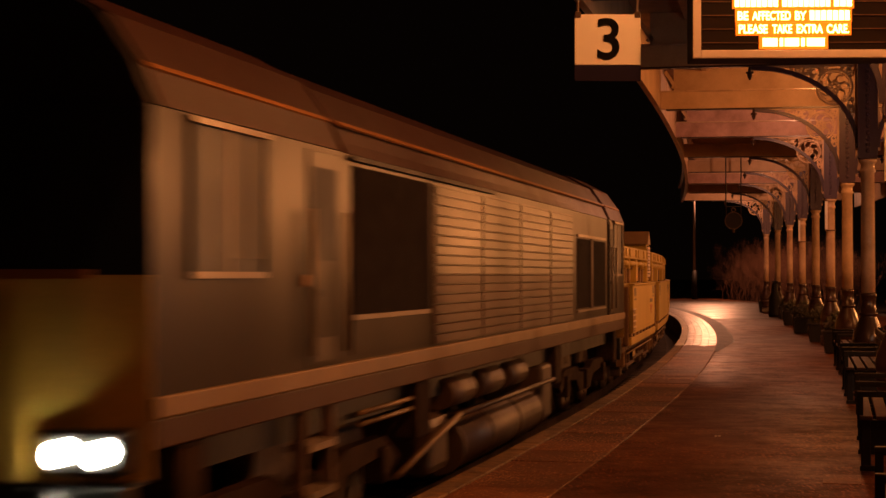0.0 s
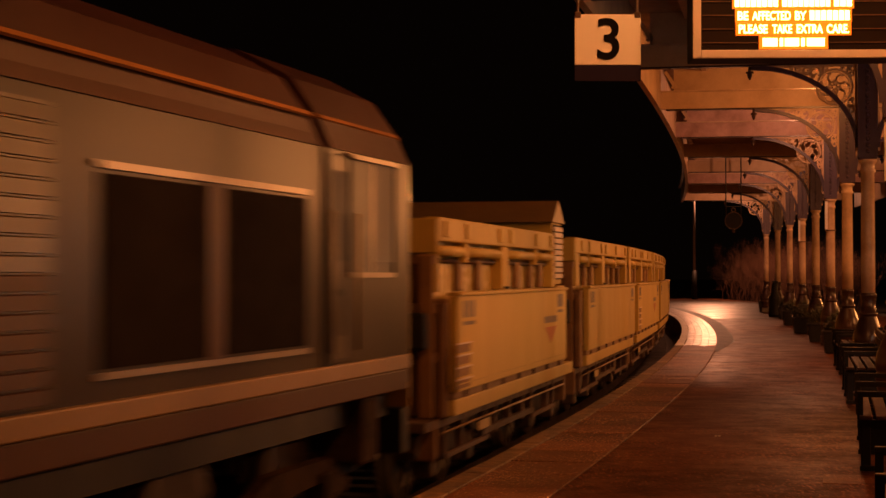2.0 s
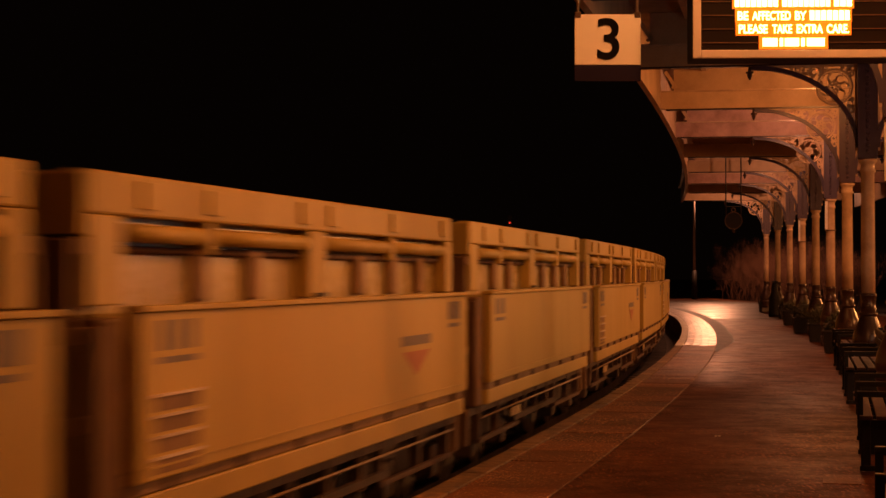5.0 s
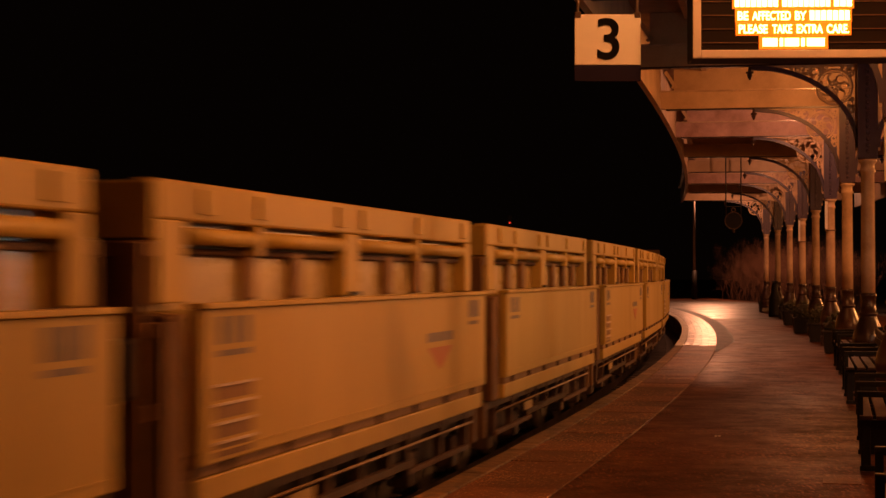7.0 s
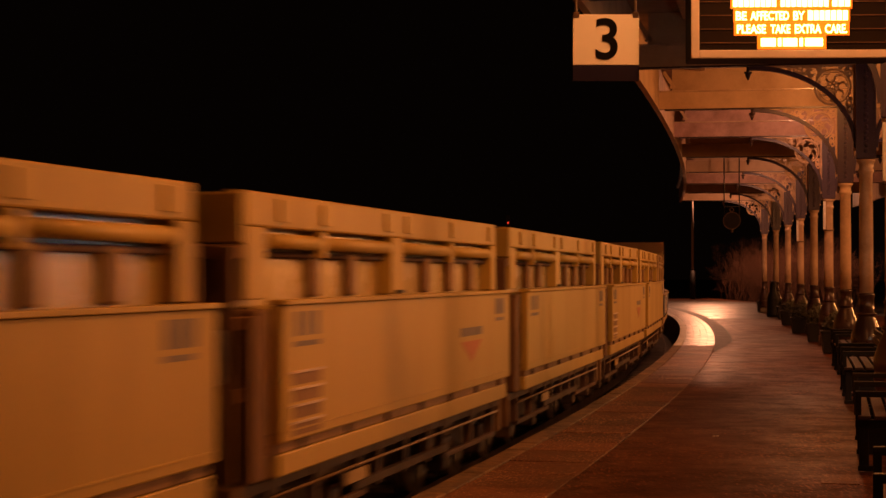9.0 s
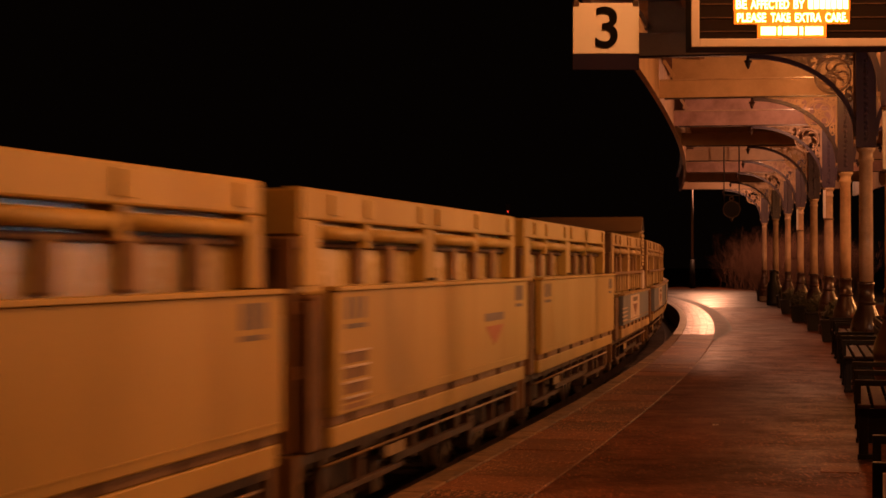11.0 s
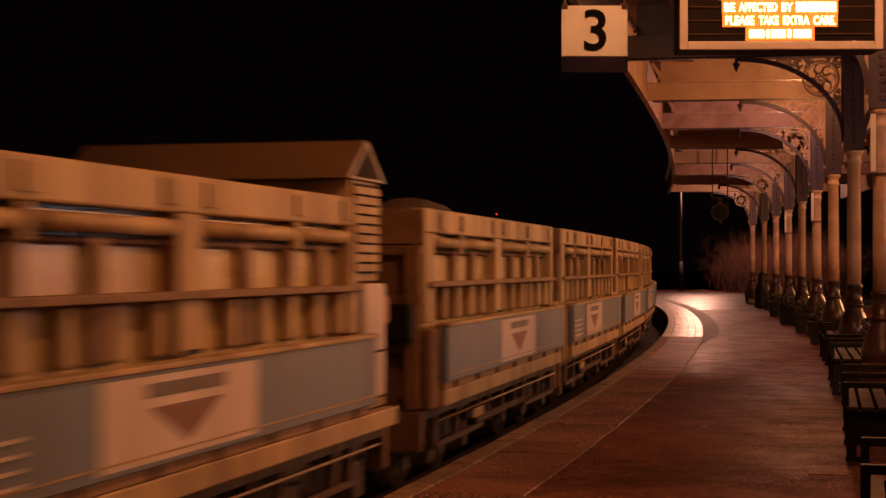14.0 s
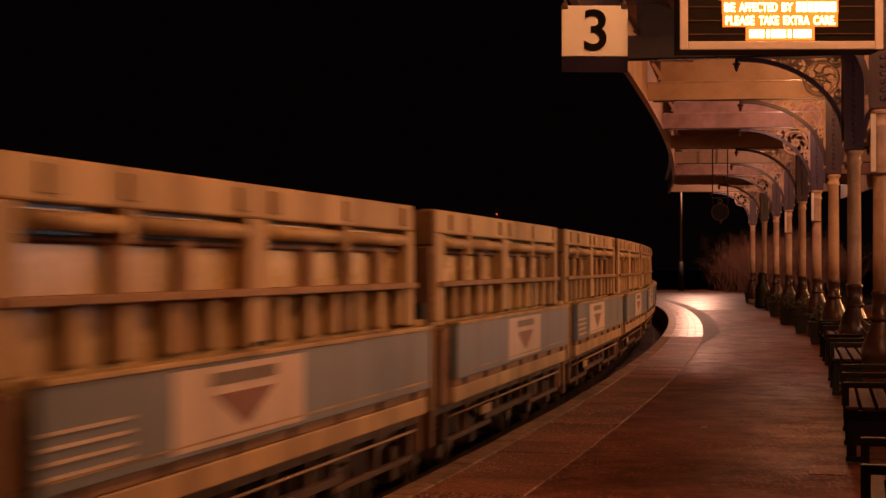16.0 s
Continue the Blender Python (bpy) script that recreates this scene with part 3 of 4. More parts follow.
# ---- benches, planters, bin ----
def make_bench():
    b = new("platform_bench")
    for y in (-1.32, 0.0, 1.32):
        e = bmesh.new()
        box(e, -0.30, -0.22, y - 0.035, y + 0.035, 0, 0.44, 0.006)
        box(e, 0.20, 0.27, y - 0.035, y + 0.035, 0, 0.90, 0.006)
        box(e, -0.33, 0.26, y - 0.03, y + 0.03, 0.36, 0.43, 0.006)
        box(e, -0.33, 0.22, y - 0.03, y + 0.03, 0.62, 0.67, 0.006)
        box(e, -0.33, -0.28, y - 0.03, y + 0.03, 0.43, 0.64, 0.006)
        box(e, -0.31, -0.16, y - 0.045, y + 0.045, 0, 0.045, 0.006)
        box(e, -0.29, 0.195, y - 0.018, y + 0.018, 0.16, 0.355, 0.004)
        part("end_frame", e, "black", b, "black cast-iron bench frame")
    for i in range(4):
        x = -0.31 + 0.135 * i
        part("seat_slat", B(x, x + 0.105, -1.45, 1.45, 0.435, 0.47, 0.008), "wood", b)
    for i in range(3):
        z = 0.54 + 0.125 * i
        part("back_slat", B(0.165, 0.198, -1.45, 1.45, z, z + 0.095, 0.008), "wood", b)
    return tagged(b, "dark slatted wooden bench with black iron frames", "bench", "platform benches")


bench = make_bench()
bench.matrix_basis = place(16.88, 5.22)
for s, off in ((24.16, 5.18), (30.38, 5.24), (9.75, 5.32)):
    copy_thing(bench, place(s, off))

def make_planter(s, off, w, h, shrub, seed):
    r = random.Random(seed)
    p = new("planter")
    bm = bmesh.new()
    prism(bm, [(-w * 0.42, 0.0), (w * 0.42, 0.0), (w * 0.5, h), (-w * 0.5, h)], -w / 2, w / 2)
    part("tub", bm, "black", p)
    part("rim", B(-w * 0.53, w * 0.53, -w * 0.53, w * 0.53, h + 0.001, h + 0.05, 0.01), "black", p)
    part("soil", B(-w * 0.46, w * 0.46, -w * 0.46, w * 0.46, h + 0.051, h + 0.06), "earth", p)
    bm = bmesh.new()
    for _ in range(420):
        a, q = r.uniform(0, 2 * math.pi), math.sqrt(r.random())
        rr = shrub * 0.62 * q
        c = Vector((rr * math.cos(a), rr * math.sin(a), h + 0.06 + shrub * r.random() * (1.05 - 0.6 * q)))
        d = Vector((r.gauss(0, 1), r.gauss(0, 1), r.gauss(0.3, 1))).normalized()
        e = d.orthogonal().normalized() * r.uniform(0.015, 0.03)
        d *= r.uniform(0.05, 0.10)
        bm.faces.new([bm.verts.new(c + v) for v in (-d, e, d, -e)])
    me = bpy.data.meshes.new("shrub")
    bm.to_mesh(me)
    bm.free()
    me.materials.append(M["leaf"])
    sh = new("shrub", me)
    sh.parent = p
    tagged(sh, "low straggly shrub with small dull leaves")
    p.matrix_basis = place(s, off)
    return tagged(p, "dark square planter tub with a low shrub", "planter", "platform planters")


for i, (s, off, w, h, sh) in enumerate(((36.8, 5.25, 0.62, 0.42, 0.42), (42.6, 5.2, 0.6, 0.40, 0.55), (48.6, 5.15, 0.62, 0.40, 0.5), (56.0, 5.35, 0.6, 0.42, 0.4), (63.4, 5.85, 0.6, 0.42, 0.38), (74.3, 6.2, 0.62, 0.45, 0.1))):
    make_planter(s, off, w, h, sh, i)
scrap = part("paper_scrap", ribbon(bmesh.new(), [(-0.025, 0.004), (-0.01, 0.014), (0.01, 0.008), (0.03, 0.013)], 0.004, 0.04), "sign")
scrap.matrix_basis = place(18.24, 3.53, -0.0085, 25)
tagged(scrap, "small crumpled pale paper scrap lying on the tarmac", "litter")
bin_ = new("litter_bin")
part("body", lathe([(0.24, 0), (0.25, 0.1), (0.22, 0.7), (0.23, 0.75), (0.13, 1.0), (0.12, 1.3), (0.05, 1.36)], 16), "black", bin_)
part("lid", lathe([(0.14, 1.361), (0.14, 1.39), (0.05, 1.42)], 16), "black", bin_)
bin_.matrix_basis = place(67.0, 5.75)
tagged(bin_, "tall black tapered litter bin beside a column", "bin")

# ---- far end: lamp post, signal, bare bushes ----
post = new("lamp_post")
tagged(post, "slim pale lamp post with dark lower casing", "lamp post")
x, y, th = arc(112.0, 7.9)
post.matrix_basis = pose(x, y, 0)
part("casing", cyl(bmesh.new(), (0, 0, 0), (0, 0, 1.95), 0.20, 0.17, 14), "black", post)
part("shaft", cyl(bmesh.new(), (0, 0, 1.951), (0, 0, 9.2), 0.085, 0.06, 12), "post", post)
part("arm", cyl(bmesh.new(), (0, 0, 9.15), (0.9, 0, 9.3), 0.04, 0.035, 8), "post", post)
part("lantern", B(0.85, 1.35, -0.12, 0.12, 9.25, 9.39, 0.03), "post", post)
part("diffuser", B(0.9, 1.3, -0.1, 0.1, 9.2, 9.248), "tube", post, "glowing orange lamp glass")

# Posts for the added fill lamps, all outside the view.
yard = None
for s, off, _ in FILL:
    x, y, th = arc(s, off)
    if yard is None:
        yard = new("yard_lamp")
        part("shaft", cyl(bmesh.new(), (0, 0, -0.95), (0, 0, FILL_Z + 0.05), 0.09, 0.06, 12), "post", yard)
        part("arm", cyl(bmesh.new(), (0, 0, FILL_Z), (-0.7, 0, FILL_Z + 0.1), 0.035, 0.03, 8), "post", yard)
        part("lantern", B(-1.2, -0.65, -0.12, 0.12, FILL_Z + 0.01, FILL_Z + 0.15, 0.03), "post", yard)
        part("diffuser", B(-1.15, -0.7, -0.1, 0.1, FILL_Z - 0.05, FILL_Z + 0.008), "tube", yard, "glowing orange lamp glass")
        tagged(yard, "unseen fill lamp on a slim post, added to light the train", "lamp post", "yard lamps")
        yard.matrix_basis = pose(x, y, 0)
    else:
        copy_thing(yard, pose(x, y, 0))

sig = new("railway_signal")
tagged(sig, "distant signal post with one red light", "signal")
sig.matrix_basis = pose(6.92, 170, -0.95)
part("mast", cyl(bmesh.new(), (0, 0, 0), (0, 0, 8.2), 0.08, seg=8), "black", sig)
part("head", B(-0.25, 0.25, -0.1, 0.1, 7.2, 8.8, 0.02), "black", sig)
part("lens", cyl(bmesh.new(), (0, -0.16, 8.0), (0, -0.101, 8.0), 0.10, seg=12), "red_lamp", sig, "glowing red lens")


def make_bush(x, y, height, spread, n, seed):
    """Bare winter bush: stems that fork into twigs."""
    r = random.Random(seed)
    bm = bmesh.new()

    def grow(p, d, length, rad, level):
        q = p + d * length
        e = d.orthogonal().normalized() * rad
        f = d.cross(e)
        a = [bm.verts.new(p + v) for v in (e, -0.5 * e + 0.87 * f, -0.5 * e - 0.87 * f)]
        b = [bm.verts.new(q + v * 0.6) for v in (e, -0.5 * e + 0.87 * f, -0.5 * e - 0.87 * f)]
        for i in range(3):
            bm.faces.new((a[i], a[(i + 1) % 3], b[(i + 1) % 3], b[i]))
        if level:
            for _ in range(r.choice((2, 3, 3))):
                nd = (d + Vector((r.gauss(0, 0.35), r.gauss(0, 0.35), r.gauss(0.12, 0.25)))).normalized()
                grow(p + d * length * r.uniform(0.55, 1.0), nd, length * r.uniform(0.55, 0.8), rad * 0.62, level - 1)

    for _ in range(n):
        grow(Vector((r.gauss(0, spread * 0.4), r.gauss(0, spread * 0.3), -0.95)), Vector((r.gauss(0, 0.25), r.gauss(0, 0.25), 1)).normalized(), height * r.uniform(0.22, 0.38), 0.013, 5)
    b = part("bare_bush", bm, "twig")
    b.matrix_basis = pose(x, y, 0)
    return tagged(b, "tangled bare winter bush behind the platform", "bush", "bare bushes")


for i, (x, y, h, sp) in enumerate(((22.6, 118, 5.4, 2.2), (24.6, 115, 6.0, 2.4), (27.0, 112, 5.4, 2.4), (25, 126, 6.0, 3))):
    make_bush(x, y, h, sp, 85, 30 + i)
hedge = bmesh.new()
r = random.Random(5)
for i in range(5200):
    s = r.uniform(20, 118)
    x, y, th = arc(s, r.uniform(24, 27))
    c = Vector((x, y, -0.95 + 3.4 * r.random() ** 0.8 * (0.75 + 0.25 * math.sin(s * 0.7))))
    d = Vector((r.gauss(0, 1), r.gauss(0, 1), r.gauss(0, 1))).normalized()
    e = d.orthogonal().normalized() * 0.10
    hedge.faces.new([hedge.verts.new(c + v) for v in (-0.2 * d, e, 0.2 * d, -e)])
me = bpy.data.meshes.new("hedge")
hedge.to_mesh(me)
me.materials.append(M["leaf"])
tagged(new("hedge", me), "dark overgrown hedge behind the platform", "hedge", kind="stuff")


# ---- train ----
def make_wheelset(parent, u, radius):
    bm = cyl(bmesh.new(), (-0.85, 0, 0), (0.85, 0, 0), 0.08, seg=10)
    for sx in (-1, 1):
        cyl(bm, (sx * 0.70, 0, 0), (sx * 0.83, 0, 0), radius, radius * 0.985, 24)
        cyl(bm, (sx * 0.67, 0, 0), (sx * 0.70, 0, 0), radius + 0.03, seg=24)
        for k in range(4):
            a = math.pi / 2 * k
            cyl(bm, (sx * 0.83, 0.55 * radius * math.cos(a), 0.55 * radius * math.sin(a)), (sx * 0.845, 0.55 * radius * math.cos(a), 0.55 * radius * math.sin(a)), radius * 0.16, seg=8)
    return part("wheelset", bm, "tread" if radius < 0.5 else "underframe", parent, "steel wheels on their axle", pose(0, u, radius))


def make_bogie(parent, u, base, radius, axles, material="underframe", half=0.96):
    """Side frames with an arched foot over each wheel, axle boxes, springs."""
    L = base / 2 + 0.55
    bg = bmesh.new()
    box(bg, -0.8, 0.8, u - 0.18, u + 0.18, 0.42, 0.68)
    bogie = part("bogie", bg, material, parent)
    for sx in (-1, 1):
        bm = bmesh.new()
        low, hi = 0.36, 0.60
        top = [(u - L, 0.52), (u - L * 0.8, 0.74), (u - L * 0.35, 0.74), (u - L * 0.2, 0.62), (u + L * 0.2, 0.62), (u + L * 0.35, 0.74), (u + L * 0.8, 0.74), (u + L, 0.52)]
        bot = [(u + L * 0.95, 0.44), (u + L * 0.7, 0.58), (u + L * 0.36, 0.54), (u + L * 0.22, 0.34), (u - L * 0.22, 0.34), (u - L * 0.36, 0.54), (u - L * 0.7, 0.58), (u - L * 0.95, 0.44)]
        x0, x1 = sorted((sx * half, sx * (half + 0.11)))
        va = [bm.verts.new((x0, y, z)) for y, z in top + bot]
        vb = [bm.verts.new((x1, y, z)) for y, z in top + bot]
        n = len(va)
        for i in range(n):
            bm.faces.new((va[i], va[(i + 1) % n], vb[(i + 1) % n], vb[i]))
        bm.faces.new(va[::-1])
        bm.faces.new(vb)
        part("side_frame", bm, material, bogie)
        for k in range(axles):
            y = u - base / 2 + base * k / (axles - 1)
            part("axle_box", B(sx * (half + 0.06) - 0.1, sx * (half + 0.06) + 0.1, y - 0.13, y + 0.13, radius - 0.16, radius + 0.14, 0.02), material, bogie)
        bm = bmesh.new()
        for dy in (-0.16, 0, 0.16):
            cyl(bm, (sx * (half + 0.02), u + dy, 0.345), (sx * (half + 0.02), u + dy, 0.61), 0.06, seg=10)
        part("spring", bm, "rust", bogie)
    return [make_wheelset(parent, u - base / 2 + base * k / (axles - 1), radius) for k in range(axles)]


def make_wagon(kind):
    """Ballast hopper wagon; local y runs backwards along the train, z = 0 on the rails."""
    blue, gen, vent = kind.startswith("blue"), "gen" in kind, "vent" in kind
    Y = "yellow_old" if blue else "yellow"
    w = new("hopper_wagon")
    EX = 0.35 if "long" in kind else 0.0
    PL = 6.78 if gen else 7.36 + EX
    F0 = 0.30 if gen and not blue else -0.12
    FL = F0 + (0.10 if F0 > 0 else 0.52 if gen else 0.28)
    ptop = 1.575 if blue else 1.94
    # lower side panels and sills
    for sx in (-1, 1):
        def sb(a, b, *rest):
            x0, x1 = sorted((sx * a, sx * b))
            return B(x0, x1, *rest)
        pn = part("side_panel", sb(1.27, 1.35, FL, PL, 1.02, ptop - 0.035, 0.012), "blue" if blue else Y, w, "blue-grey painted side panel" if blue else "dirty yellow side panel")
        part("lip", sb(1.25, 1.375, FL - 0.01, PL + 0.01, ptop - 0.033, ptop, 0.006), Y, pn)
        part("crease", sb(1.3505, 1.356, FL + 0.02, PL - 0.02, 1.085, 1.097), Y, pn)
        # Ledge takes the brown rib colour to draw the shadow under the panel.
        part("ledge", sb(1.10, 1.315, FL, PL - 0.04, 0.952, 1.018, 0.006), "rib", pn, "brown recess under the panel, shadow put into its colour")
        for k in range(7):
            y = FL + 0.45 + k * (PL - FL - 0.9) / 6
            part("lug", sb(1.316, 1.338, y - 0.035, y + 0.035, 0.955, 1.016), "rust", pn)
        part("sill", sb(1.20, 1.32, FL + 0.01, 7.50 if gen else PL - 0.02, 0.80, 0.948, 0.012), Y, w, "dirty yellow sill beam")
        part("end_post", sb(1.06, 1.15, PL + 0.012, PL + 0.08, 1.03, ptop - 0.036), Y, w)
        # upper side: recessed skin, ribs, tubes, top band
        part("skin", sb(1.02, 1.075, F0 + 0.06, PL, 1.03, 2.42), "window", w, "pale recessed hopper skin")
        part("top_band", sb(1.06, 1.20, F0, PL, 2.41, 2.635, 0.015), Y, w, "deep folded top rail")
        part("post", sb(1.077, 1.20, F0, 0.26, ptop + 0.002, 2.408, 0.01), Y, w)
        part("post", sb(1.077, 1.20, 3.26, 3.62, ptop + 0.002, 2.408, 0.01), Y, w)
        part("post", sb(1.077, 1.20, PL - 0.22, PL, ptop + 0.002, 2.408, 0.01), Y, w)
        for a, b in ((0.35, 1.42), (1.52, 3.25), (3.63, 5.32), (5.42, PL - 0.23)):
            part("tube", cyl(bmesh.new(), (sx * 1.15, a, 2.325), (sx * 1.15, b, 2.325), 0.052, seg=10), Y, w)
        for y in (1.47, 5.37):
            part("hanger", sb(1.077, 1.205, y - 0.05, y + 0.05, 2.22, 2.408, 0.008), Y, w)
        for y in (0.55, 1.47, 3.12, 3.74, 5.37, PL - 0.35):
            part("bracket", sb(1.201, 1.225, y - 0.075, y + 0.075, 2.45, 2.60, 0.006), Y, w)
        lows = [1.48, 2.39, 4.70, 5.63, 6.50] if not gen else [1.48, 2.39, 4.55, 5.4, 6.1]
        for y in lows:
            part("rib", sb(1.077, 1.14, y - 0.095, y + 0.095, ptop + 0.002, 2.26, 0.02), "rib", w, "rusty stiffening rib")
        # Thin rust-dark tube stands in for the shade line below the rail tubes.
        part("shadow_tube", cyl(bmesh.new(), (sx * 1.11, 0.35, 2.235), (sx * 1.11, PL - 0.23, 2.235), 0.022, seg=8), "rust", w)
        if blue:
            part("mid_rail", sb(1.077, 1.24, 0.0, PL, 1.905, 1.955, 0.008), "rib", w, "rusty middle rail")
            for k in range(12):
                y = 0.30 + k * (PL - 0.6) / 11
                part("rib", sb(1.077, 1.17, y - 0.075, y + 0.075, ptop + 0.003, 1.903, 0.025), Y, w)
        part("latch", sb(1.20, 1.235, 3.36, 3.56, ptop + 0.01, ptop + 0.035), "black", w)
        # markings
        x = 1.351
        if blue:
            c = 3.05 if gen else 2.8 if vent else 3.92
            wl = part("white_board", sb(x, x + 0.004, c - 1.1, c + 1.1, 1.055, ptop - 0.06), "white", pn, "white board with a faded emblem")
            part("word_bar", sb(x + 0.006, x + 0.009, c - 0.55, c + 0.55, 1.40, 1.475), "decal_blue", wl)
            bm = bmesh.new()
            vs = [bm.verts.new((sx * (x + q), c + dy, z)) for q in (0.006, 0.010) for dy, z in ((-0.5, 1.345), (0.5, 1.345), (0.0, 1.13))]
            for f in ((0, 1, 2), (5, 4, 3), (0, 3, 4, 1), (1, 4, 5, 2), (2, 5, 3, 0)):
                bm.faces.new([vs[i] for i in f])
            part("emblem", bm, "decal_brown", wl, "faded red-brown triangle")
            if vent:
                for z in (1.10, 1.17, 1.24, 1.31):
                    part("vent_slot", sb(x, x + 0.012, 0.18, 1.15, z, z + 0.018), "white", pn, "pale louvre edge")
        else:
            if vent:
                for z in (1.05, 1.16, 1.27, 1.38):
                    part("vent_slot", sb(x, x + 0.003, 0.34, 0.92, z, z + 0.075), "rib", pn, "recessed louvre slot")
                    part("vent_edge", sb(x, x + 0.016, 0.32, 0.94, z + 0.078, z + 0.092), "white", pn)
                bm = bmesh.new()
                vs = [bm.verts.new((sx * (x + q), 5.55 + dy, z)) for q in (0.001, 0.004) for dy, z in ((-0.42, 1.47), (0.42, 1.47), (0.0, 1.27))]
                for f in ((0, 1, 2), (5, 4, 3), (0, 3, 4, 1), (1, 4, 5, 2), (2, 5, 3, 0)):
                    bm.faces.new([vs[i] for i in f])
                part("emblem", bm, "decal_red", pn, "faded red triangle")
                part("word_bar", sb(x, x + 0.003, 5.10, 6.0, 1.52, 1.60), "decal_blue", pn)
            for y in ((FL + 0.22, FL + 0.79), (PL - 0.72, PL - 0.28)):
                for k in range(3):
                    a = y[0] + (y[1] - y[0]) * k / 3
                    part("digit_bar", sb(x, x + 0.003, a, a + 0.12, 1.70, 1.86), "decal_blue", pn)
                part("digit_bar", sb(x, x + 0.003, y[0], y[1] - 0.05, 1.63, 1.665), "decal_blue", pn)
        # underframe
        part("lower_rail", sb(1.17, 1.22, FL + 0.1, 2.45, 0.40, 0.445, 0.006), "rust", w, "rusty rail under the stanchions")
        part("lower_rail", sb(1.17, 1.22, 5.0, PL - 0.1, 0.40, 0.445, 0.006), "rust", w, "rusty rail under the stanchions")
        part("truss", cyl(bmesh.new(), (sx * 1.24, 0.2, 0.66), (sx * 1.24, 7.2 + EX, 0.66), 0.014, seg=8), "skirt", w, "thin pale pipe")
        for y in (FL + 0.15, 1.3, 2.35, 2.9, 3.7, 4.5, 5.05, 6.2, PL - 0.15):
            part("stanchion", sb(1.12, 1.20, y - 0.05, y + 0.05, 0.43, 0.799), "rust", w)
        part("pipe_rail", sb(1.15, 1.21, 2.2, 5.2, 0.46, 0.52), "underframe", w)
        bm = bmesh.new()
        prism(bm, [(sx * 0.35, 0.32), (sx * 0.75, 0.32), (sx * 1.08, 0.80), (sx * 0.2, 0.80)], 2.55, 3.55)
        prism(bm, [(sx * 0.35, 0.32), (sx * 0.75, 0.32), (sx * 1.08, 0.80), (sx * 0.2, 0.80)], 3.85, 4.85)
        # Black puts the shade of the voids between the stanchions into the chutes.
        part("chute", bm, "black", w, "discharge chute in black, to read as a shaded void")
        part("number_plate", sb(1.221, 1.232, 1.9, 2.45, 0.535, 0.63), "yellow_old", w, "pale plate under the sill")
        for e in (-0.42, 7.52 + EX + (0.25 if gen else 0)):
            part("buffer", cyl(bmesh.new(), (sx * 0.87, e, 1.03), (sx * 0.87, e + 0.22, 1.03), 0.2 if e < 0 else 0.1, 0.1 if e < 0 else 0.2, 14), "rust", w)
    part("floor", B(-1.19, 1.19, -0.2, 7.6 + EX, 0.70, 0.785), "underframe", w)
    part("centre_sill", B(-0.3, 0.3, -0.35, 7.85 + EX, 0.55, 0.695), "underframe", w)
    for y in (F0, PL - 0.06):
        part("end_wall", B(-1.055, 1.055, y, y + 0.055, 1.03, 2.60), "wagon_end", w, "rusty end wall")
        out = -1 if y == F0 else 1
        yb = y if out < 0 else y + 0.055
        for z in (1.3, 1.75, 2.2):
            a, b = sorted((yb, yb + out * 0.09))
            part("end_rib", B(-1.18, 1.18, a + (0.001 if out > 0 else 0), b - (0.001 if out < 0 else 0), z, z + 0.09, 0.01), "wagon_end", w)
        for xx in (-1.17, -0.45, 0.45, 1.04):
            a, b = sorted((yb + out * 0.092, yb + out * 0.15))
            part("end_stake", B(xx, xx + 0.13, a, b, 0.80, 2.28, 0.01), "wagon_end" if abs(xx) > 1 else "rust", w)
    lower = part("lower_end", B(-1.268, 1.268, F0 + 0.02, FL - 0.012, 0.79, ptop - 0.06, 0.02), "wagon_end", w, "brown lower end of the hopper")
    for xx in (-1.262, 1.192):
        part("end_flange", B(xx, xx + 0.07, F0 - 0.05, F0 + 0.018, 0.80, ptop - 0.10, 0.006), "wagon_end", lower)
    part("end_cap", B(-1.19, 1.19, F0 - 0.055, F0 - 0.0005, 2.30, 2.62, 0.012), "rib" if blue else Y, w, "folded plate across the top of the end")
    for yy in (F0 - 0.18, 7.50 + EX):
        part("buffer_beam", B(-1.20, 1.20, yy, yy + 0.12, 0.42, 0.785, 0.012), "wagon_end", w, "brown end beam under the floor")
    part("hose", cyl(bmesh.new(), (0.5, -0.3, 1.1), (0.85, -0.42, 0.6), 0.04, seg=8), "rubber", w)
    part("control_box", B(0.62, 1.14, F0 - 0.30, F0 - 0.155, 1.42, 1.76, 0.03), "black", w, "black control box on the end")
    part("load", ballast_heap(PL, 2.90 if "heap" in kind else 2.7 if blue else 2.45), "ballast", w, "heaped grey ballast stones")
    if gen:
        g = part("generator_house", B(-1.19, 1.19, 6.60, 7.34, 1.98, 2.78, 0.012), Y, w, "generator house with louvred sides")
        RIDGE = 3.10 if blue else 3.07
        bm = bmesh.new()
        vs = [[bm.verts.new((xx, yy, zz)) for yy, zz in ((6.46, 2.78), (6.96, RIDGE), (7.46, 2.78))] for xx in (-1.22, 1.22)]
        bm.faces.new(vs[0])
        bm.faces.new(vs[1][::-1])
        for i in range(3):
            bm.faces.new((vs[0][i], vs[0][(i + 1) % 3], vs[1][(i + 1) % 3], vs[1][i]))
        part("roof", bm, "skirt", g, "brown pitched roof across the wagon")
        if blue:
            # Flat dark triangle stands in for the shaded inside of the gable.
            bm = bmesh.new()
            vs = [[bm.verts.new((xx, yy, zz)) for yy, zz in ((6.60, 2.80), (6.96, 3.05), (7.32, 2.80))] for xx in (1.221, 1.228)]
            bm.faces.new(vs[0])
            bm.faces.new(vs[1][::-1])
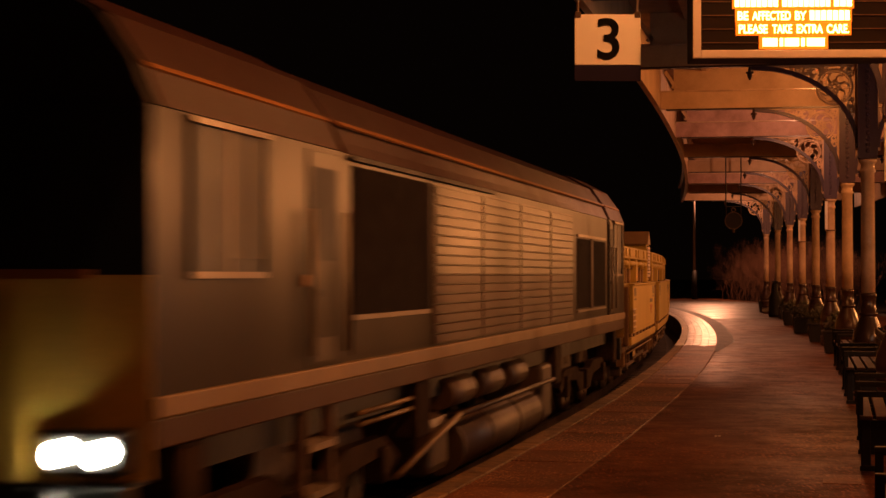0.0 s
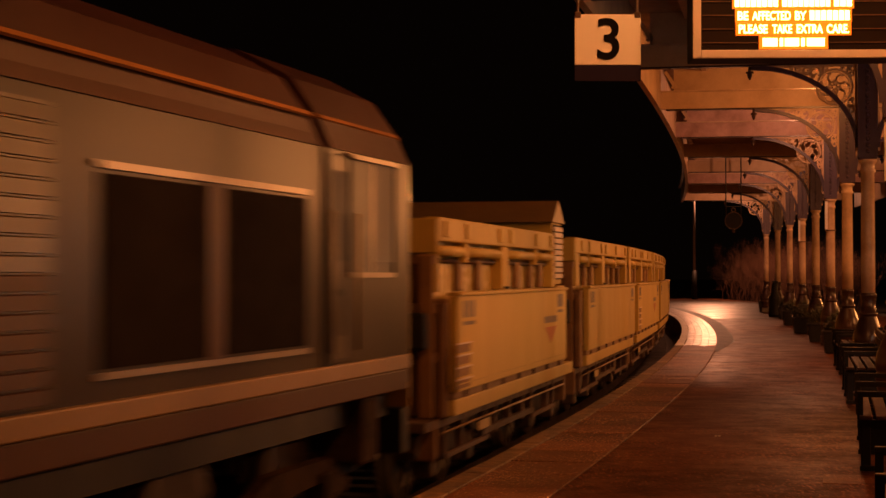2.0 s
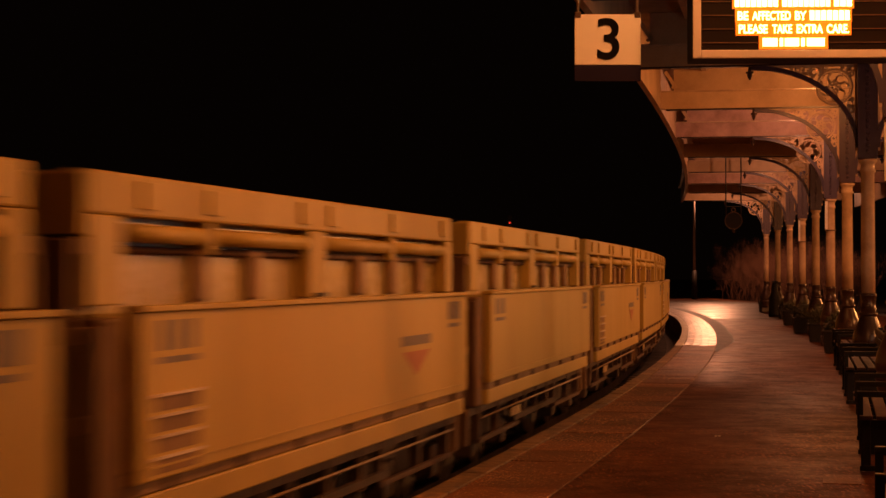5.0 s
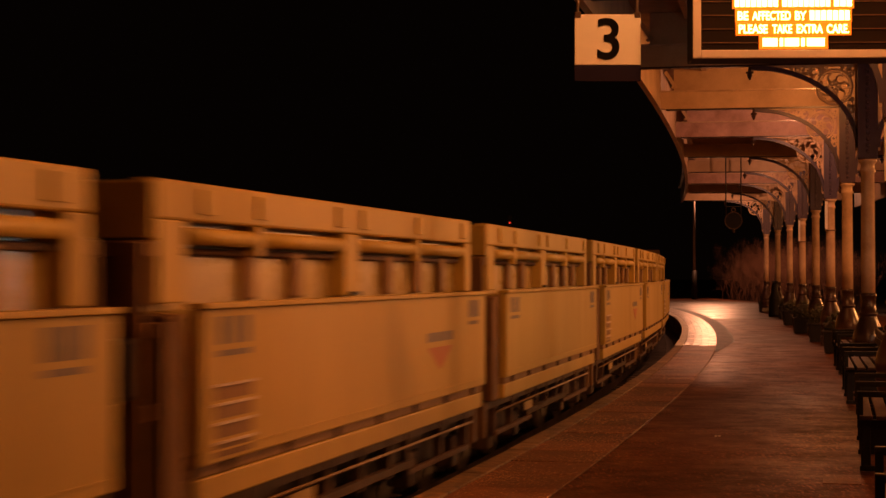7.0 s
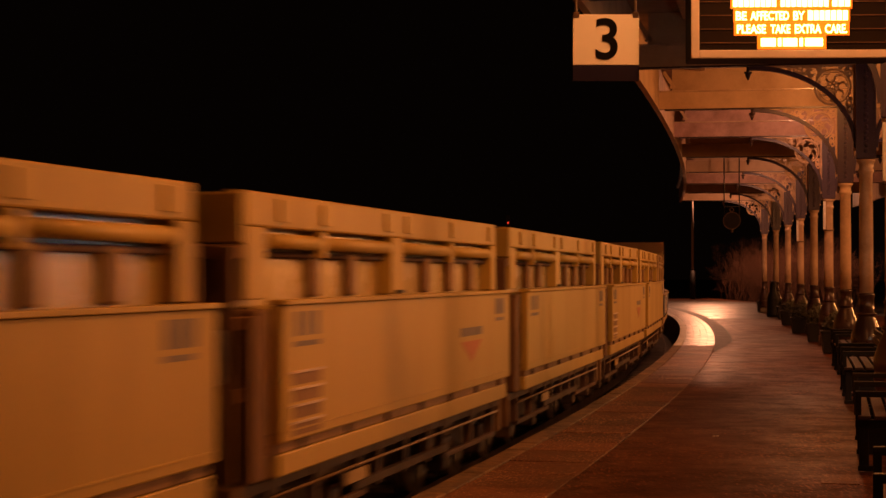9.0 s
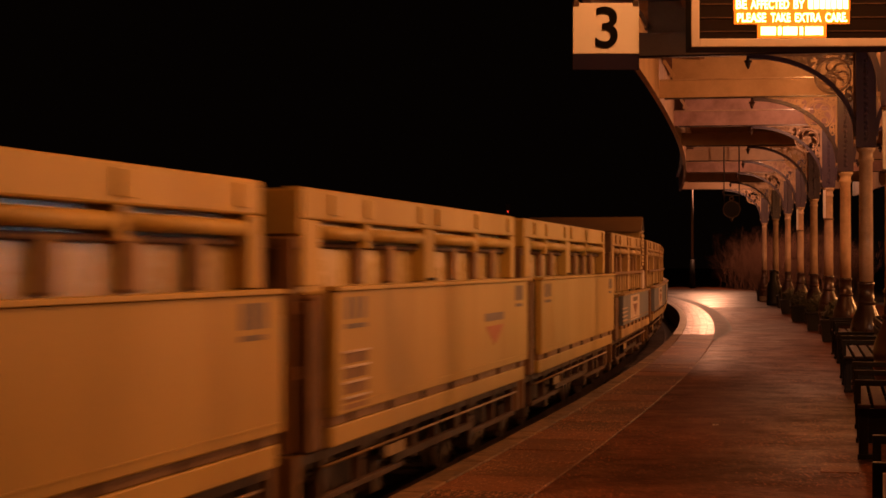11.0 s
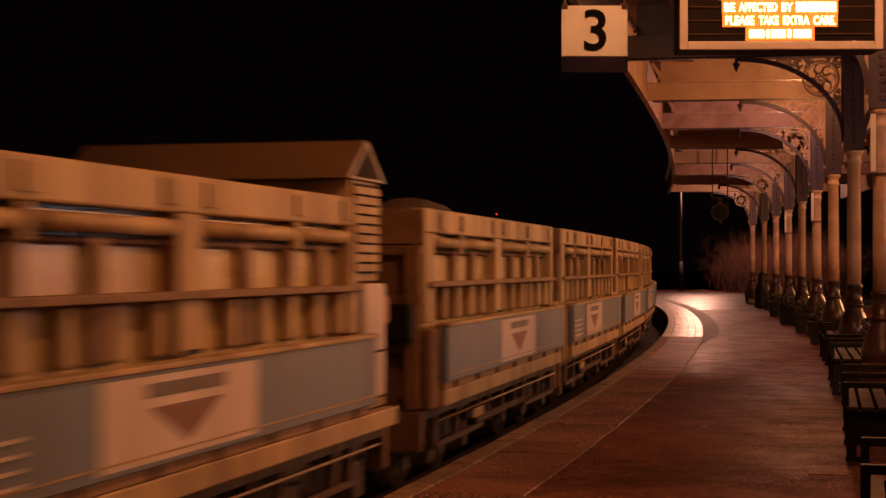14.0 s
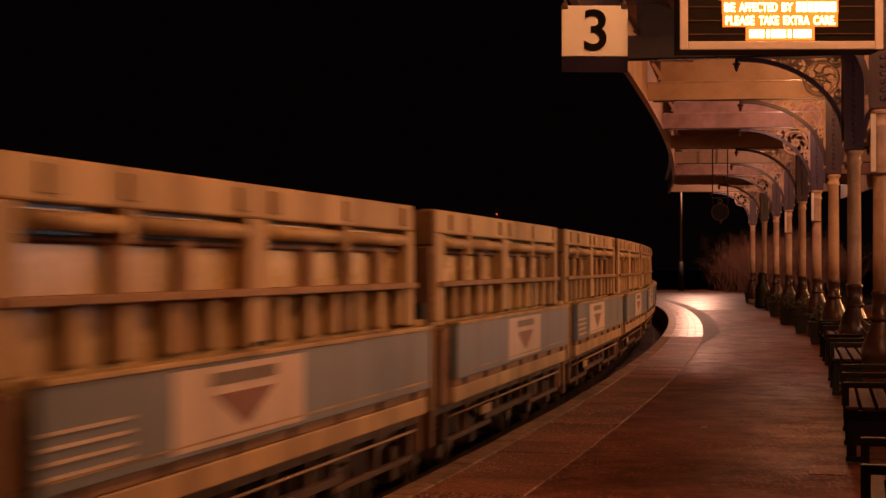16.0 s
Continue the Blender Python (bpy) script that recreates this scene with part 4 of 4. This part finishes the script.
            for i in range(3):
                bm.faces.new((vs[0][i], vs[0][(i + 1) % 3], vs[1][(i + 1) % 3], vs[1][i]))
            part("gable_opening", bm, "slot", g, "flat dark panel drawn as the shade of a gable opening")
        for k in range(9):
            z = 2.06 + k * 0.076
            part("slat", B(1.191, 1.225, 6.66, 7.28, z, z + 0.056), "white" if not blue else Y, g, "pale louvre slat")
        # Dark plate puts the shade between the slats into its colour.
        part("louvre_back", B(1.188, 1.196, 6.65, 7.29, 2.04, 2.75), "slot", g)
        part("cabinet", B(0.75, 1.22, 6.88, 7.48, 1.04, 1.96, 0.015), "white" if blue else Y, w, "pale equipment cabinet")
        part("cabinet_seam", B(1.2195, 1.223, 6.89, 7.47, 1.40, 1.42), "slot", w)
        part("step", B(1.0, 1.22, 6.88, 7.48, 0.96, 1.03, 0.01), Y, w)
        part("lamp_box", B(0.95, 1.2, 7.50, 7.66, 1.62, 1.85, 0.02), "decal_red", w, "red-orange box on the end")
    elif blue:
        part("cylinder", cyl(bmesh.new(), (1.12, 7.48, 1.2), (1.12, 7.48, 1.62), 0.14, seg=14), Y, w, "yellow upright reservoir")
        part("end_bracket", B(0.9, 1.32, 7.56, 7.66, 0.80, 1.55, 0.01), Y, w)
    ws = make_bogie(w, 1.22, 1.55, 0.40, 2) + make_bogie(w, 6.28 + EX, 1.55, 0.40, 2)
    tagged(w, {"yellow": "dirty yellow ballast hopper wagon with ribbed upper sides", "blue": "weathered ballast hopper wagon with blue-grey side panels"}["blue" if blue else "yellow"] + (" and generator house" if gen else ""), "wagon", "train wagons")
    return w


def ballast_heap(length, top):
    r = random.Random(int(top * 100))
    bm = bmesh.new()
    nx, ny = 10, 40
    g = []
    for j in range(ny + 1):
        row = []
        for i in range(nx + 1):
            x, y = -1.01 + 2.02 * i / nx, 0.08 + (length - 0.2) * j / ny
            bump = max(0.0, 1 - (x / 1.0) ** 2) * (0.55 + 0.45 * math.sin(y * 1.7 + 0.6)) * min(1, y, length - y)
            row.append(bm.verts.new((x, y, 2.28 + (top - 2.28) * bump + r.uniform(-0.035, 0.035))))
        g.append(row)
    for j in range(ny):
        for i in range(nx):
            bm.faces.new((g[j][i], g[j][i + 1], g[j + 1][i + 1], g[j + 1][i]))
    return bm


SIDE = 1.32
PROFILE = ((SIDE, 3.0), (1.27, 3.10), (1.22, 3.22), (1.02, 3.50), (0.62, 3.71), (0.0, 3.78))
LEN = 20.5


def make_loco():
    L = new("diesel_locomotive")
    tagged(L, "grey and maroon diesel freight locomotive with yellow cab front", "locomotive")
    # cab shells at both ends, engine body between
    def shell(y0, y1, x=SIDE):
        return [(-x, 1.22), (x, 1.22), (x, 3.0), (-x, 3.0)]
    for a, b in ((0.0, 3.52), (18.45, LEN)):
        part("cab", prism(bmesh.new(), shell(a, b), a, b), "grey", L, "grey cab side")
    part("body", prism(bmesh.new(), shell(0, 0, SIDE - 0.02), 3.53, 18.44), "grey", L, "grey engine room side")
    def roof(y0, y1, d):
        pr = [(x + (d if x > 0 else 0), z + d) for x, z in PROFILE]
        pr[0] = (pr[0][0], 3.004)
        return pr + [(-x, z) for x, z in pr[-2::-1]]
    part("roof", prism(bmesh.new(), roof(0, 0, 0.012), 0.10, 3.40), "red", L, "maroon cab roof")
    part("roof", prism(bmesh.new(), roof(0, 0, -0.008), 3.62, 18.40), "red", L, "maroon engine room roof")
    part("roof", prism(bmesh.new(), roof(0, 0, 0.012), 18.55, LEN - 0.08), "red", L, "maroon cab roof")
    part("roof_joint", prism(bmesh.new(), roof(0, 0, -0.13), 3.41, 3.61), "black", L)
    part("brow", prism(bmesh.new(), roof(0, 0, 0.0), -0.01, 0.099), "black", L, "dark brow over the windscreen")
    part("brow", prism(bmesh.new(), roof(0, 0, 0.0), LEN - 0.079, LEN + 0.01), "black", L, "dark brow over the windscreen")
    part("roof_joint", prism(bmesh.new(), roof(0, 0, -0.13), 18.41, 18.54), "black", L)
    for sx in (-1, 1):
        def sb(a, b, *rest):
            x0, x1 = sorted((sx * a, sx * b))
            return B(x0, x1, *rest)
        for a, b in ((0.12, 3.39), (3.63, 18.39), (18.56, LEN - 0.1)):
            ln = bmesh.new()
            x0, z0 = 1.24, 3.205
            vs = [(x0 + 0.0, z0), (x0 + 0.016, z0 + 0.012), (x0 - 0.008, z0 + 0.042), (x0 - 0.025, z0 + 0.03)]
            prism(ln, [(sx * q, z) for q, z in vs], a, b)
            part("line", ln, "gold", L, "thin orange line along the roof edge")
        # solebar
        part("solebar", sb(1.24, 1.345, 0.05, LEN - 0.05, 1.335, 1.455, 0.012), "skirt", L, "brown solebar with pale top")
        part("solebar", sb(1.20, 1.325, 0.05, LEN - 0.05, 1.17, 1.333, 0.012), "lower", L)
        # cab windows
        for a, b in ((0.55, 1.72), (LEN - 1.55, LEN - 0.5)):
            wn = part("side_window", sb(SIDE + 0.001, SIDE + 0.012, a, b, 2.12, 2.95), "pane", L, "dusty dark cab side window")
            part("window_frame", sb(SIDE + 0.001, SIDE + 0.03, a - 0.04, a - 0.001, 2.08, 2.99), "black", wn)
            part("window_frame", sb(SIDE + 0.001, SIDE + 0.03, b + 0.001, b + 0.04, 2.08, 2.99), "black", wn)
            part("window_frame", sb(SIDE + 0.001, SIDE + 0.03, a - 0.04, b + 0.04, 2.08, 2.119), "louvre", wn)
            part("window_frame", sb(SIDE + 0.001, SIDE + 0.05, a - 0.04, b + 0.04, 2.951, 2.985), "louvre", wn)
            part("sash", sb(SIDE + 0.013, SIDE + 0.02, (a + b) / 2 - 0.02, (a + b) / 2 + 0.02, 2.12, 2.95), "louvre", wn)
            part("blind", sb(SIDE + 0.0125, SIDE + 0.016, (a + b) / 2 + 0.02, b, 2.2, 2.95), "blind", wn, "pale grey blind behind the pane")
        # doors with handrails
        for a, b in ((2.66, 3.34), (18.5, 18.95)):
            dr = part("cab_door", sb(SIDE + 0.001, SIDE + 0.015, a, b, 1.47, 2.96, 0.004), "grey", L)
            for y in (a - 0.05, b + 0.05):
                part("handrail", cyl(bmesh.new(), (sx * (SIDE + 0.06), y, 1.55), (sx * (SIDE + 0.06), y, 2.55), 0.018, seg=8), "louvre", dr)
            # Black strips draw the dark recess along both door edges.
            for y in (a - 0.022, b + 0.022):
                part("door_seal", sb(SIDE + 0.001, SIDE + 0.004, y - 0.018, y + 0.018, 1.46, 2.97), "black", dr, "black strip drawn as the shaded gap by the door")
            part("kick_plate", sb(SIDE + 0.0155, SIDE + 0.02, a + 0.10, b - 0.10, 1.50, 1.66), "band", dr)
            part("handle", sb(SIDE + 0.016, SIDE + 0.04, a + 0.08, a + 0.2, 1.95, 2.0), "black", dr)
            part("door_recess", sb(SIDE + 0.0155, SIDE + 0.018, a + 0.05, b - 0.05, 2.2, 2.85), "black", dr)
        # grilles
        part("grille", sb(SIDE - 0.019, SIDE - 0.008, 3.78, 6.22, 1.80, 2.92), "grille", L, "black intake grille")
        part("grille_edge", sb(SIDE - 0.019, SIDE + 0.01, 3.78, 6.22, 1.76, 1.798), "louvre", L)
        part("cover", sb(SIDE - 0.019, SIDE - 0.005, 3.78, 6.2, 1.50, 1.757), "grey", L)
        for a, b in ((15.12, 16.45), (16.70, 18.10)):
            part("grille", sb(SIDE - 0.019, SIDE - 0.008, a, b, 1.62, 2.62), "grille", L, "black radiator grille")
        part("post", sb(SIDE - 0.019, SIDE - 0.002, 16.46, 16.69, 1.60, 2.64), "lower", L)
        part("grille_edge", sb(SIDE - 0.019, SIDE + 0.006, 15.09, 18.13, 2.645, 2.685), "louvre", L)
        part("grille_edge", sb(SIDE - 0.019, SIDE + 0.006, 15.09, 18.13, 1.565, 1.60), "louvre", L)
        # louvred doors
        for a, b in ((6.36, 8.45), (8.49, 10.6), (10.64, 12.7), (12.74, 14.6)):
            pan = part("louvre_door", sb(SIDE - 0.019, SIDE - 0.01, a, b, 1.47, 2.93), "band", L, "louvred engine room door, gold over maroon")
            n = 16
            for k in range(n):
                z = 1.48 + k * 0.09
                bm = bmesh.new()
                x = SIDE - 0.0095
                pr = [(sx * x, z), (sx * (x + 0.017), z + 0.004), (sx * (x + 0.014), z + 0.073), (sx * x, z + 0.081)]
                prism(bm, pr, a + 0.03, b - 0.03)
                part("louvre", bm, "band" if z > 2.1 else "lower", pan)
        part("rain_strip", sb(SIDE - 0.02, SIDE + 0.03, 3.7, 9.0, 2.955, 2.99), "black", L, "black rain strip")
        for y in (2.55,):
            part("marker", sb(SIDE + 0.001, SIDE + 0.02, y, y + 0.10, 2.02, 2.10, 0.01), "gold", L)
        tank = cyl(bmesh.new(), (sx * 1.02, 7.7, 0.40), (sx * 1.02, 12.4, 0.40), 0.27, seg=24)
        tank = part("fuel_tank", tank, "tank", L, "dirty brown rounded fuel tank")
        for yy in (7.72, 9.2, 10.8, 12.32):
            part("tank_band", cyl(bmesh.new(), (sx * 1.02, yy, 0.40), (sx * 1.02, yy + 0.06, 0.40), 0.285, seg=24), "tank", tank)
        part("tank_end", sb(0.45, 1.20, 6.7, 7.5, 0.22, 0.78, 0.10), "tank", L)
        part("battery_box", sb(0.50, 1.24, 12.6, 13.3, 0.25, 0.95, 0.05), "tank", L)
        for y in (7.3, 8.8, 10.3):
            part("air_cylinder", cyl(bmesh.new(), (sx * 1.13, y, 0.95), (sx * 1.13, y + 1.1, 0.95), 0.15, seg=16), "tank", L)
        part("pipe", cyl(bmesh.new(), (sx * 1.28, 5.2, 0.42), (sx * 1.28, 7.6, 0.74), 0.03, seg=8), "skirt", L)
        part("pipe", cyl(bmesh.new(), (sx * 1.28, 7.6, 0.74), (sx * 1.28, 13.2, 0.74), 0.03, seg=8), "tank", L)
        for dz in (0.0, 0.09):
            part("brake_rod", cyl(bmesh.new(), (sx * 1.22, 4.3, 0.93 + dz), (sx * 1.22, 6.3, 0.93 + dz), 0.022, seg=8), "skirt", L)
        part("step", sb(1.15, 1.33, 2.7, 3.3, 0.55, 0.60), "louvre", L)
        part("step", sb(1.15, 1.33, 2.7, 3.3, 0.88, 0.93), "louvre", L)
        for y in (2.68, 3.32):
            part("step_hanger", sb(1.22, 1.30, y - 0.03, y + 0.03, 0.5, 1.17), "rust", L)
        part("sand_box", sb(0.95, 1.28, 0.5, 0.9, 0.65, 1.16, 0.03), "soot", L)
        part("sand_box", sb(0.95, 1.28, 5.9, 6.4, 0.65, 1.16, 0.03), "soot", L)
        part("sand_box", sb(0.95, 1.28, 13.4, 13.9, 0.65, 1.16, 0.03), "soot", L)
        part("sand_box", sb(0.95, 1.28, 19.4, 19.8, 0.65, 1.16, 0.03), "soot", L)
        for e, out in ((0.0, -1), (LEN, 1)):
            part("buffer", cyl(bmesh.new(), (sx * 0.87, e + out * 0.02, 0.83), (sx * 0.87, e + out * 0.42, 0.83), 0.10, 0.19, 16), "black", L)
    # fronts: bowed nose and raked black windscreen
    for e, out in ((0.0, -1), (LEN, 1)):
        for name, z0, z1, d0, d1, mt, lb in (("front_panel", 1.02, 2.10, 0.24, 0.24, "front" if out < 0 else "front", "yellow cab front"), ("windscreen_band", 2.102, 3.0, 0.238, 0.12, "glass", "black raked windscreen")):
            bm = bmesh.new()
            lo, hi = [], []
            for i in range(9):
                x = -SIDE + 2 * SIDE * i / 8
                bow = 1 - (abs(x) / SIDE) ** 3
                lo.append(bm.verts.new((x, e + out * (0.003 + d0 * bow), z0)))
                xx = x
                hi.append(bm.verts.new((xx, e + out * (0.003 + d1 * bow), z1)))
            bk = [bm.verts.new((-SIDE, e - out * 0.02, z0)), bm.verts.new((SIDE, e - out * 0.02, z0))]
            bt = [bm.verts.new((hi[0].co.x, e - out * 0.02, z1)), bm.verts.new((hi[-1].co.x, e - out * 0.02, z1))]
            for i in range(8):
                bm.faces.new((lo[i], lo[i + 1], hi[i + 1], hi[i]))
            bm.faces.new(lo + [bk[1], bk[0]])
            bm.faces.new(hi + [bt[1], bt[0]])
            bm.faces.new((bk[0], bk[1], bt[1], bt[0]))
            bm.faces.new((bk[0], lo[0], hi[0], bt[0]))
            bm.faces.new((bk[1], lo[-1], hi[-1], bt[1]))
            fp = part(name, bm, mt, L, lb)
        for sx in (-1, 1):
            a, b = sorted((e + out * 0.06, e + out * 0.22))
            hb = part("lamp_housing", B(sx * 1.03 - 0.24, sx * 1.03 + 0.24, a, b, 1.06, 1.30, 0.03), "black", L)
            for dx in (-0.11, 0.11):
                on = out < 0 and sx > 0
                part("headlight", cyl(bmesh.new(), (sx * 1.03 + dx, e + out * 0.221, 1.18), (sx * 1.03 + dx, e + out * 0.235, 1.18), 0.072, seg=14), "head" if on else "glass", hb, "bright white headlight" if on else "")
        a, b = sorted((e + out * 0.02, e + out * 0.2))
        part("buffer_beam", B(-1.25, 1.25, a, b, 0.62, 1.0, 0.02), "black", L)
        part("coupling", cyl(bmesh.new(), (0, e + out * 0.2, 1.0), (0, e + out * 0.55, 0.75), 0.06, seg=8), "rust", L)
        a, b = sorted((e + out * 0.0, e + out * 0.12))
        part("wiper_rail", B(-1.1, 1.1, e + out * 0.27 - 0.012, e + out * 0.27 + 0.012, 2.08, 2.13), "gold", L)
    part("underframe", B(-1.15, 1.15, 0.1, LEN - 0.1, 0.95, 1.165), "black", L)
    return L, make_bogie(L, 3.4, 3.8, 0.52, 3, "soot", 1.02) + make_bogie(L, LEN - 3.4, 3.8, 0.52, 3, "soot", 1.02)


loco, _ = make_loco()
PITCH = 8.26
KINDS = ["yellow_gen_vent", "yellow", "yellow_vent", "yellow", "yellow_vent", "yellow", "yellow_vent", "yellow", "yellow_vent", "yellow_long",
         "blue_gen_vent", "blue_heap", "blue_vent", "blue", "blue_vent", "blue", "blue_vent", "blue", "blue_vent", "blue", "blue_vent", "blue"]
OFFSETS = [-0.3, 8.46] + [PITCH * i for i in range(2, 9)] + [74.2, 83.2] + [92.2 + PITCH * i for i in range(11)]
first = {}
TRAIN = [(loco, -21.95, LEN, 0.52)]
for kind, o in zip(KINDS, OFFSETS):
    if kind in first:
        w = copy_thing(first[kind], pose(0, 0, 0))
    else:
        w = first[kind] = make_wagon(kind)
    TRAIN.append((w, o, 7.43, 0.40))

# ---- track and paving pieces ----
track = tagged(part("track", strip(-0.755, -0.685, RAIL - 0.15, RAIL, -22, 190), "steel"), "steel running rails on concrete sleepers", "track", kind="structure")
part("rail", strip(0.685, 0.755, RAIL - 0.15, RAIL, -22, 190), "steel", track)
me = None
for i in range(110):
    m = place(-4 + 0.65 * i, 0, RAIL - 0.27)
    if me is None:
        first_sleeper = part("sleeper", B(-1.25, 1.25, -0.13, 0.13, 0, 0.118, 0.012), "sleeper", track, m=m)
        me = first_sleeper.data
    else:
        share("sleeper", me, track, m)

def rows_of(name, material, s0, s1, length, o0, o1, top, gap=0.008, seed=1, label=""):
    r = random.Random(seed)
    n = int((s1 - s0) / length)
    w = o1 - o0 - gap
    ob = part(name, B(-w / 2, w / 2, -(length - gap) / 2, (length - gap) / 2, -0.03, 0.0, 0.006), material)
    mesh = ob.data
    bpy.data.objects.remove(ob)
    for i in range(n):
        s = s0 + (i + 0.5) * length
        m = place(s, (o0 + o1) / 2, top + r.uniform(-0.003, 0.003)) @ pose(0, 0, 0, r.uniform(-0.2, 0.2), r.uniform(-0.25, 0.25), r.uniform(-0.15, 0.15))
        tagged(share(name, mesh, platform, m), label)


rows_of("coping_stone", "coping", 4, 39.6, 0.62, EDGE, EDGE + KERB, 0.012, seed=2)
rows_of("coping_stone", "coping_white", 39.6, 112, 0.62, EDGE, EDGE + KERB, 0.016, seed=3, label="white-painted coping stone")
rows_of("paving_slab", "slab", 4, 39.6, 0.89, EDGE + KERB, EDGE + LINE, 0.004, gap=0.004, seed=4)
for k in range(4):
    rows_of("paver", "paver", 39.6 + 0.1 * (k % 2), 70, 0.42, EDGE + KERB + 0.1875 * k, EDGE + KERB + 0.1875 * (k + 1), 0.010, gap=0.004, seed=6 + k)
part("paving", strip(EDGE + KERB, EDGE + LINE, -0.011, 0.004, 70, 116), "paver", platform, "pale far paving")
joint = bmesh.new()
r = random.Random(9)
s = 6.0
while s < 39:
    l = r.uniform(0.25, 1.6)
    if r.random() < 0.8:
        x0, x1 = EDGE + LINE + r.uniform(-0.004, 0.004), 0
        w = r.uniform(0.006, 0.014)
        vs = [joint.verts.new((*arc(q, o)[:2], 0.004)) for q, o in ((s, x0), (s + l, x0), (s + l, x0 + w), (s, x0 + w))]
        joint.faces.new(vs)
    s += l + 0.02
part("repair_patch", strip(4.62, 4.92, -0.0115, -0.006, 14.7, 15.3, 0.3), "slab", platform, "pale patch in the tarmac")
part("mortar_line", joint, "joint", platform, "broken pale mortar line")


# ---- motion of the train ----
KNOTS = ((-1.0, 38.8), (0.0, 31.2), (1.0, 23.6), (2.0, 15.8), (4.0, 0.27), (7.0, -23.3), (8.0, -30.85), (9.0, -38.5), (11.5, -57.75), (12.5, -65.1), (13.5, -72.6), (14.5, -80.17), (16.0, -92.46), (17.0, -100.3))


def train_s(t):
    """Place of the first wagon's front end along the track."""
    for i in range(1, len(KNOTS) - 2):
        if t <= KNOTS[i + 1][0] or i == len(KNOTS) - 3:
            break
    (ta, a), (tb, b), (tc, c), (td, d) = KNOTS[i - 1:i + 3]
    h, u = tc - tb, (t - tb) / (tc - tb)
    mb, mc = (c - a) / (tc - ta) * h, (d - b) / (td - tb) * h
    return (2 * u ** 3 - 3 * u * u + 1) * b + (u ** 3 - 2 * u * u + u) * mb + (3 * u * u - 2 * u ** 3) * c + (u ** 3 - u * u) * mc


def on_track(s, length):
    x0, y0, _ = arc(s)
    x1, y1, _ = arc(s + length)
    return pose(x0, y0, RAIL, 0, 0, math.degrees(math.atan2(y1 - y0, x1 - x0)) - 90)


def motions():
    beats = [0.25 * i for i in range(65)]
    for thing, o, length, radius in TRAIN:
        walk(thing, [(t, on_track(train_s(t) + o, length)) for t in beats])
    spins = [i / 15 for i in range(241)]
    for thing, o, length, radius in TRAIN:
        for wheel in [c for c in thing.children if c.name.startswith("wheelset")]:
            p = wheel.matrix_basis.translation.copy()
            walk(wheel, [(t, pose(p.x, p.y, p.z, math.degrees((train_s(0) - train_s(t)) / radius))) for t in spins])


motions()
